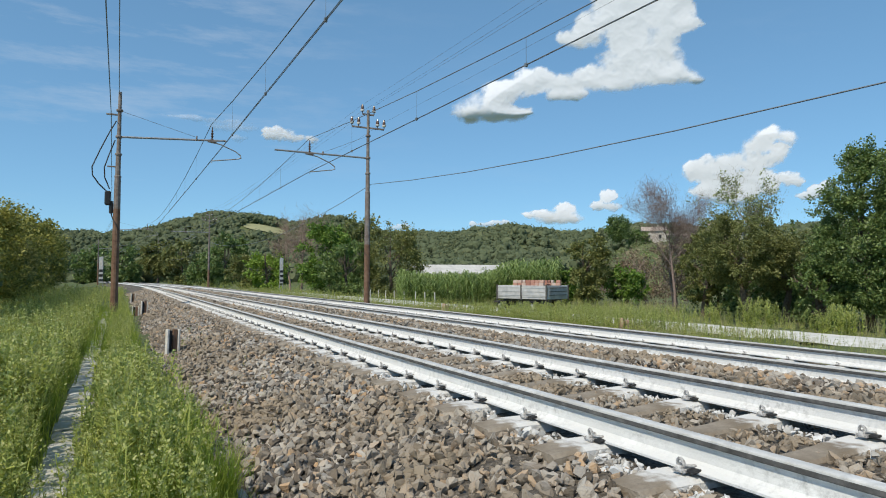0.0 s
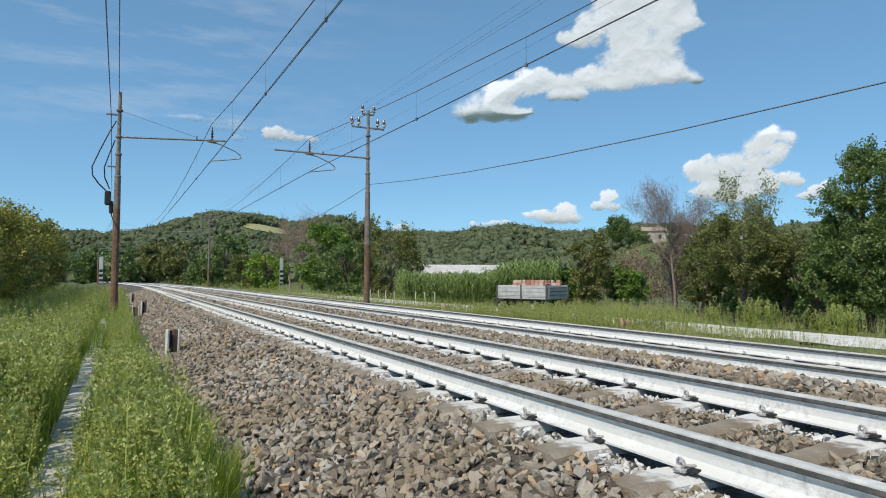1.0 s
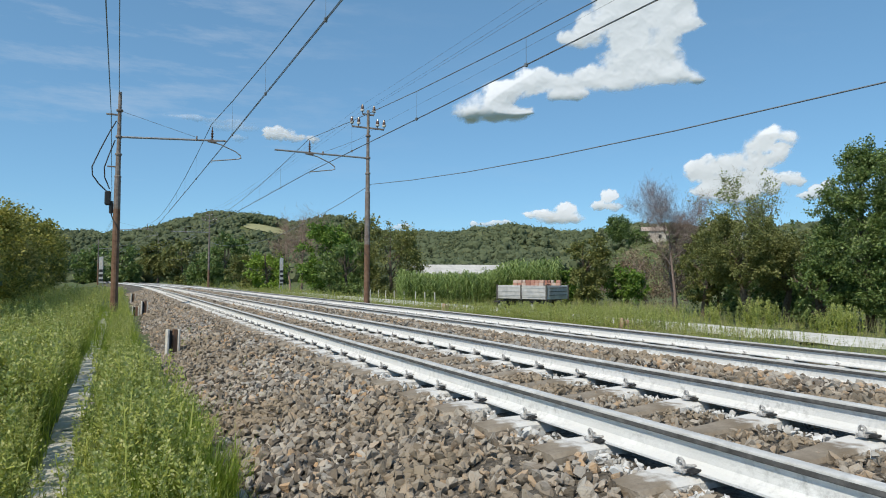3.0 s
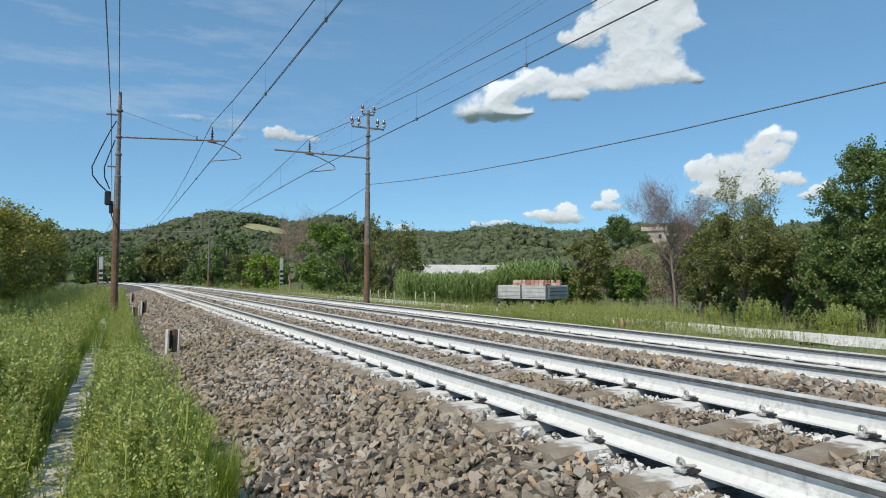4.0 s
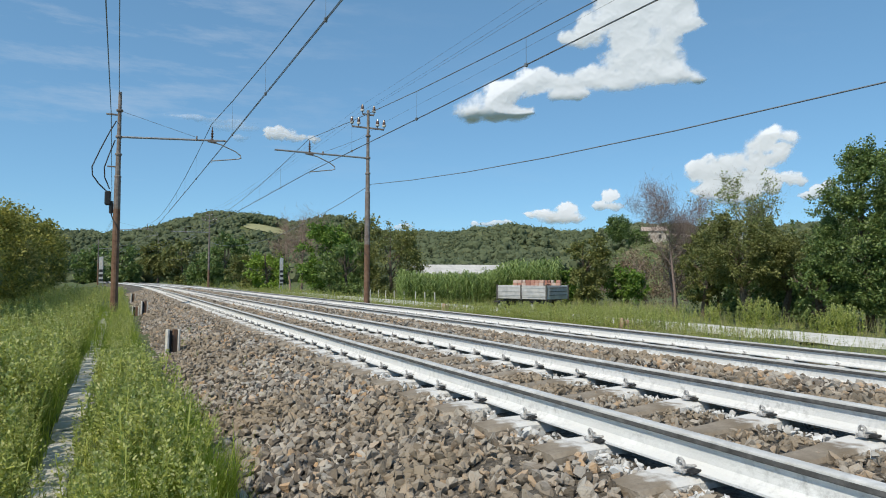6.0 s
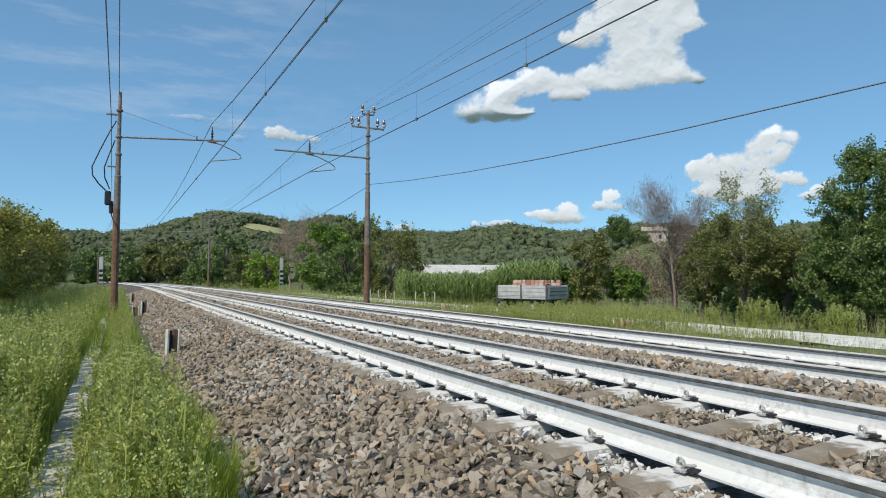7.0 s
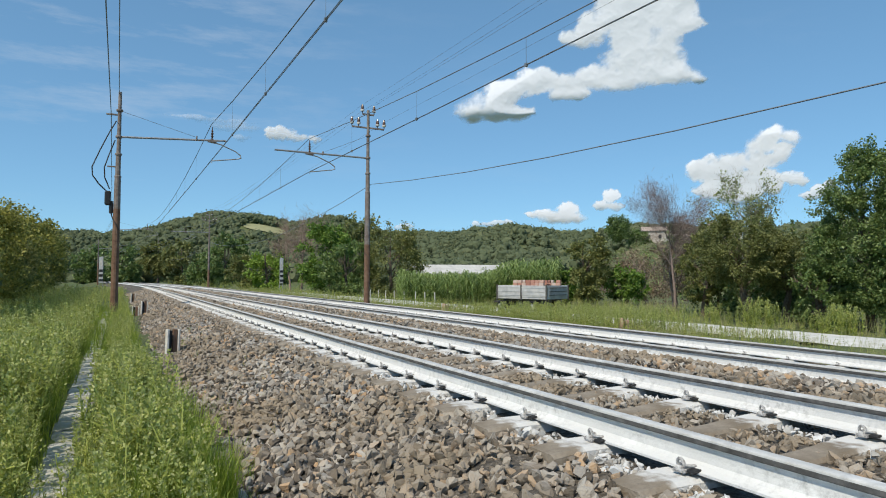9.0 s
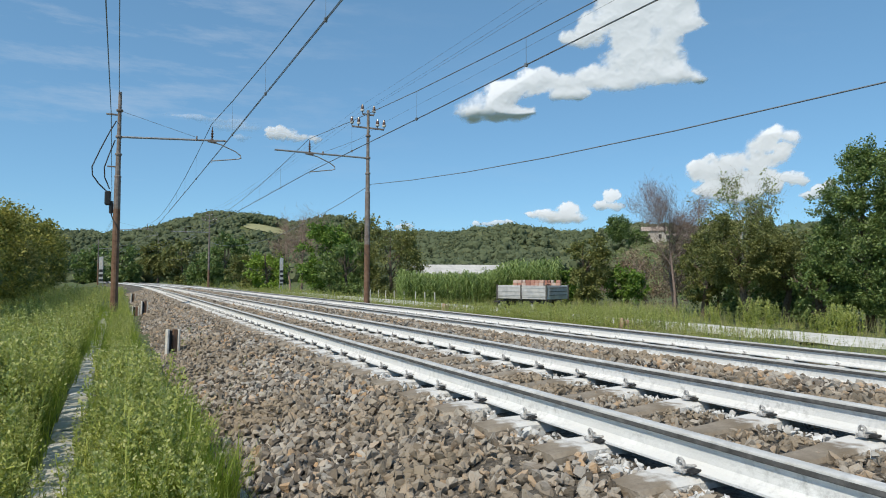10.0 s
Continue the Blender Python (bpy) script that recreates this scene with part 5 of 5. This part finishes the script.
def build_shed():
    """A long low shed with a pale pitched roof behind the reeds."""
    x, y = spot(28.5, 78)
    h = tagged(new("shed"), "long low shed with pale grey corrugated roof", "building")
    h.matrix_basis = pose(x, y, float(land_z(x, y)) - 0.1, 0, 0, -12)
    L, Wd, e, r = 13.0, 7.0, 2.3, 3.35
    bm = bmesh.new()
    box(bm, (L - 0.5, Wd - 0.6, e), (0, 0, e / 2))
    part("wall", bm, M_WALL, h)
    for s in (-1, 1):
        bm = bmesh.new()
        n = 56
        rows = []
        for i in range(n + 1):
            xx = -L / 2 + L * i / n
            dz = 0.035 * (i % 2)
            rows.append([bm.verts.new((xx, s * Wd / 2, e + dz)), bm.verts.new((xx, 0, r + dz)), bm.verts.new((xx, 0, r - 0.1)), bm.verts.new((xx, s * Wd / 2, e - 0.1))])
        for a, b in zip(rows, rows[1:]):
            for j in range(4):
                bm.faces.new((a[j], a[(j + 1) % 4], b[(j + 1) % 4], b[j]))
        bm.faces.new(rows[0])
        bm.faces.new(rows[-1][::-1])
        part("roof", bm, M_ROOF, h, "pale grey corrugated roof sheet")
    for k in range(6):
        bm = bmesh.new()
        box(bm, (1.1, 0.06, 0.6), (-5 + 2 * k, -Wd / 2 + 0.29, 1.6))
        part("window", bm, M_GLASS, h, "dark shed window")


def house(az, d, top, foot, size, turn, label):
    x, y = spot(az, d)
    h = tagged(new("house"), label, "house", "hill houses")
    L, Wd = size
    H = top - foot
    e = H * 0.72
    h.matrix_basis = pose(x, y, foot, 0, 0, turn)
    bm = bmesh.new()
    box(bm, (L, Wd, e + 3), (0, 0, e / 2 - 1.5))
    part("wall", bm, M_WALL, h, "pale plastered wall")
    bm = bmesh.new()
    v = [bm.verts.new(p) for p in ((-L / 2 - 0.4, -Wd / 2 - 0.4, e), (L / 2 + 0.4, -Wd / 2 - 0.4, e), (L / 2 + 0.4, Wd / 2 + 0.4, e), (-L / 2 - 0.4, Wd / 2 + 0.4, e), (-L / 2 - 0.4, 0, H), (L / 2 + 0.4, 0, H))]
    for f in ((0, 1, 5, 4), (2, 3, 4, 5), (0, 4, 3), (1, 2, 5), (3, 2, 1, 0)):
        bm.faces.new([v[i] for i in f])
    roof = part("roof", bm, M_TILE, h, "terracotta tiled roof")
    bm = bmesh.new()
    box(bm, (0.5, 0.5, 1.0), (L * 0.2, 0.3, H - 0.1))
    part("chimney", bm, M_WALL, roof)
    n = max(2, int(L / 2.2))
    for k in range(n):
        for zz in ((e * 0.3, e * 0.72) if e > 3.5 else (e * 0.5,)):
            bm = bmesh.new()
            box(bm, (0.7, 0.06, 1.0), (-L / 2 + L * (k + 0.5) / n, -Wd / 2 - 0.02, zz))
            part("window", bm, M_GLASS, h)


def build_houses():
    house(45.0, 168, 13.6, 9.6, (5.2, 4.2), -40, "pale plastered hillside house with terracotta roof")
    house(50.6, 182, 15.6, 12.0, (8.0, 5.0), -55, "low hillside house with terracotta roof among trees")
    house(46.8, 175, 12.2, 10.0, (4.5, 3.5), -20, "small outbuilding below the hillside house")
    for az, d, top in ((8.6, 600, 66.5), (9.4, 590, 65.0), (6.8, 600, 62.5), (14.4, 600, 54.5), (10.6, 580, 59)):
        x, y = spot(az, d)
        g = float(land_z(x, y))
        house(az, d, g + 5.6, g + 2.6, (4.5, 3.5), -10, "distant pale house on the wooded hilltop")
    # dry terraces below the hillside house
    rng = np.random.default_rng(51)
    tm = stone_templates(8, 52)
    n = 70
    az, d = rng.uniform(41.2, 46.5, n), rng.uniform(118, 150, n)
    at = np.stack([d * np.sin(np.radians(az)), d * np.cos(np.radians(az)), np.zeros(n)], 1)
    at[:, 2] = land_z(at[:, 0], at[:, 1]) + 0.1
    tagged(scatter("terrace_rocks", tm, at, rng.uniform(0.3, 0.8, n), rng, [M_TERRACE]), "pale rocks of a dry terraced slope", "rocks", kind="stuff")


# ---- clouds ----
CLOUDS = []


def cloud(lobes, label, seed, thin=1.0, dist=2600.0):
    """A cumulus: a billowing skin swelled over a few lobes (bearing, rise for each metre of distance, half width, half height)."""
    lb = np.array([(math.radians(a), z, p * 1.12, q * 1.12) for a, z, p, q in lobes])
    size = float(np.median(np.sqrt(lb[:, 2] * lb[:, 3])))
    step = min(0.0015, size * 0.075)
    a = np.arange((lb[:, 0] - lb[:, 2] * 1.5).min(), (lb[:, 0] + lb[:, 2] * 1.5).max(), step)
    z = np.arange((lb[:, 1] - lb[:, 3] * 1.6).min(), (lb[:, 1] + lb[:, 3] * 1.6).max(), step)
    A, Z = np.meshgrid(a, z)
    off = float(seed) * 7.3
    half = 0.5 * float((lb[:, 1] + lb[:, 3]).max() - (lb[:, 1] - lb[:, 3]).min())

    def turb(scale, k, octaves=5):
        return np.array([noise.fractal(Vector((p / scale, q / scale, off + k)), 0.9, 2.1, octaves) for p, q in zip(A.ravel(), Z.ravel())]).reshape(A.shape)

    def billow(scale, k):
        return np.array([noise.turbulence(Vector((p / scale, q / scale, off + k)), 3, True) for p, q in zip(A.ravel(), Z.ravel())]).reshape(A.shape)
    n1, n2, n3, puffs = turb(size * 1.3, 0.0, 4), turb(size * 1.3, 9.0, 4), turb(size * 0.55, 20.0, 6), billow(size * 1.1, 30.0)
    P, Q = A + n1 * size * 0.20, Z + n2 * size * 0.15

    calm = turb(size * 1.8, 0.0, 1)
    P2, Q2 = A + calm * size * 0.25, Z + calm * size * 0.15

    def dome(sharp, grow, P, Q):
        total = np.zeros(A.shape)
        for ca, cz, p, q in lb:
            total += np.exp(sharp * (1 - ((P - ca) / (p * grow)) ** 2 - ((Q - cz) / (q * grow)) ** 2))
        return np.log(total + 1e-9) / sharp
    s = np.clip(dome(4.0, 1.0, P, Q) - 0.10, -3, 1.0)
    edge = s + 0.34 * n3 + 0.10 * n1
    under = np.clip(-np.gradient(s, axis=0) * 9.0, -0.3, 0.0)      # ragged, thinning bases
    cover = np.clip((edge + 0.12 + under) / (0.42 + 0.6 * np.clip(n2 + 0.3, 0, 1)), 0, 1)
    cover = cover * cover * (3 - 2 * cover) * thin
    broad, plump = np.clip(dome(0.8, 2.1, P2, Q2) + 0.2, 0.0, 3.0), np.clip(dome(2.5, 1.2, P2, Q2) + 0.6, 0.01, 2.0)
    swell = 0.90 * half * np.sqrt(broad + 0.05) + 0.40 * size * np.sqrt(plump) - 0.045 * size * puffs
    D = dist * (1 - swell)
    x, y, h = D * np.sin(A), D * np.cos(A), EYE[2] + Z * D
    n, k = A.shape
    i, j = np.meshgrid(np.arange(n - 1), np.arange(k - 1), indexing="ij")
    i, j = i.ravel(), j.ravel()
    f = np.stack([i * k + j, i * k + j + 1, (i + 1) * k + j + 1, (i + 1) * k + j], 1)
    c = cover.ravel()
    f = f[c[f].max(1) > 0.004]
    used, inv = np.unique(f, return_inverse=True)
    ob = mesh_from("cloud", np.stack([x.ravel(), y.ravel(), h.ravel()], 1)[used], inv.reshape(-1, 4), [M_CLOUD], smooth=True)
    at = ob.data.attributes.new("cover", "FLOAT", "POINT")
    at.data.foreach_set("value", c[used].astype(np.float32))
    tagged(ob, label, "cloud", "cumulus clouds")
    CLOUDS.append(ob)


def build_clouds():
    cloud(((44.96, 0.41, 0.0594, 0.039), (42.6, 0.4064, 0.0369, 0.0351), (40.67, 0.3879, 0.0376, 0.0265), (39.2, 0.3698, 0.038, 0.0177), (46.78, 0.3969, 0.0313, 0.0385), (48.02, 0.3725, 0.0216, 0.0152), (43.99, 0.36, 0.0561, 0.039), (45.91, 0.3389, 0.03, 0.0385), (43.02, 0.327, 0.0366, 0.0304), (44.88, 0.3066, 0.0476, 0.024), (47.06, 0.2983, 0.0279, 0.0152), (48.57, 0.2894, 0.0122, 0.0084), (42.63, 0.4503, 0.0491, 0.0352), (45.91, 0.4422, 0.0473, 0.0346), (42.76, 0.2944, 0.0407, 0.0121), (40.14, 0.305, 0.0351, 0.0193), (37.69, 0.2972, 0.0426, 0.0213), (34.96, 0.3014, 0.0347, 0.025), (32.45, 0.2895, 0.0395, 0.0197), (30.67, 0.2678, 0.0441, 0.0234), (29.4, 0.2547, 0.0283, 0.0135), (32.69, 0.2536, 0.042, 0.0125), (37.93, 0.281, 0.0383, 0.0106)), "large white fair-weather cumulus cloud with grey base", 1)
    cloud(((54.09, 0.1987, 0.0194, 0.0143), (55.27, 0.1925, 0.0136, 0.011), (53.26, 0.1825, 0.0211, 0.0176), (52.62, 0.161, 0.0318, 0.0201), (51.16, 0.1629, 0.0218, 0.0162), (49.88, 0.1563, 0.0259, 0.0205), (48.79, 0.1493, 0.0226, 0.0149), (48.14, 0.1583, 0.0122, 0.01), (50.49, 0.1311, 0.0329, 0.0204), (52.59, 0.1369, 0.0318, 0.0224), (54.0, 0.1258, 0.0125, 0.0158), (49.2, 0.1242, 0.0225, 0.0115), (54.86, 0.1775, 0.0137, 0.0118), (51.32, 0.1141, 0.036, 0.0121), (54.45, 0.1663, 0.0152, 0.0111)), "billowing white cumulus cloud above the trees", 2, 1.0, 2000.0)
    cloud(((55.4, 0.1351, 0.0162, 0.0109), (54.62, 0.1384, 0.0103, 0.0079), (55.98, 0.1312, 0.0081, 0.0078)), "small white cumulus cloud", 3, 0.95, 1600.0)
    cloud(((57.3, 0.1172, 0.0143, 0.0092), (56.61, 0.1104, 0.0145, 0.0062), (57.76, 0.1228, 0.0078, 0.0076)), "small white cumulus cloud", 4, 0.9, 1900.0)
    cloud(((59.55, 0.1504, 0.0075, 0.0112), (59.32, 0.1417, 0.0069, 0.006)), "small white cumulus cloud", 5, 0.85, 1900.0)
    cloud(((37.6, 0.1014, 0.0187, 0.0122), (38.18, 0.0899, 0.0203, 0.0104), (35.88, 0.0958, 0.0257, 0.0079), (34.64, 0.097, 0.013, 0.0061), (36.86, 0.0886, 0.0298, 0.007)), "small flat-based white cumulus cloud", 6, 1.0, 1900.0)
    cloud(((41.37, 0.1214, 0.0148, 0.012), (40.5, 0.108, 0.0133, 0.0078), (41.69, 0.1058, 0.0148, 0.0069)), "small white cumulus cloud", 7, 0.95, 1900.0)
    cloud(((32.14, 0.086, 0.0157, 0.0044), (30.74, 0.0827, 0.0175, 0.0044), (29.63, 0.0836, 0.0079, 0.0044)), "faint white cloud low over the hill", 8, 0.8, 1900.0)
    cloud(((12.41, 0.2182, 0.0235, 0.0121), (13.71, 0.2125, 0.0186, 0.0078), (11.6, 0.2157, 0.0108, 0.0078), (15.31, 0.212, 0.0094, 0.0079)), "small white cumulus cloud behind the wires", 9, 0.95, 1900.0)
    cloud(((23.32, 0.0792, 0.0123, 0.0053), (22.66, 0.0774, 0.0079, 0.0035)), "faint white cloud low over the hill", 10, 0.6, 1900.0)
    cloud(((8.42, 0.224, 0.0405, 0.0077), (6.6, 0.2333, 0.0559, 0.0051), (9.12, 0.2079, 0.0113, 0.006)), "thin veil of white cloud behind the wires", 11, 0.3, 1900.0)


build_ground()
build_bands()
build_trough()
build_rails()
build_masts()
build_wires()
build_signs()
build_markers()
build_fence()
build_trailer()
build_shed()
build_houses()
build_trees()
build_reeds()
build_weeds()
build_woods()
build_scrub()
build_field()
build_clouds()
build_sleepers()
build_ballast()


def motions():
    """The breeze in the weeds and trees, and the slow drift of the clouds."""
    steps = [k * 0.25 for k in range(41)]
    for ob, (x, y, z, turn), amp, period, phase in SWAY:
        rows = []
        for t in steps:
            gust = 0.6 + 0.4 * math.sin(0.7 * t + 0.35 * y)
            a = amp * gust * math.sin(6.283 * t / period + phase)
            b = 0.6 * amp * gust * math.sin(6.283 * t / (period * 1.37) + phase * 2)
            rows.append((t, pose(x, y, z, b, a, 0) @ pose(0, 0, 0, 0, 0, turn)))
        walk(ob, rows)
    for k, (name, amp) in enumerate((("near", 0.35), ("mid", 0.35), ("thin", 0.5), ("dry", 0.25), ("hedge0", 0.3), ("hedge1", 0.3), ("hedge2", 0.25))):
        ob = TREES[name]
        p = ob.matrix_basis.translation.copy()
        walk(ob, [(t, pose(p.x, p.y, p.z, amp * 0.6 * math.sin(2.1 * t + k), amp * math.sin(1.6 * t + 2 * k), 0)) for t in steps])
    for ob in CLOUDS:
        walk(ob, [(0, pose(-2.5, 1.5, 0)), (10, pose(5.5, -3.0, 1.0))])


motions()
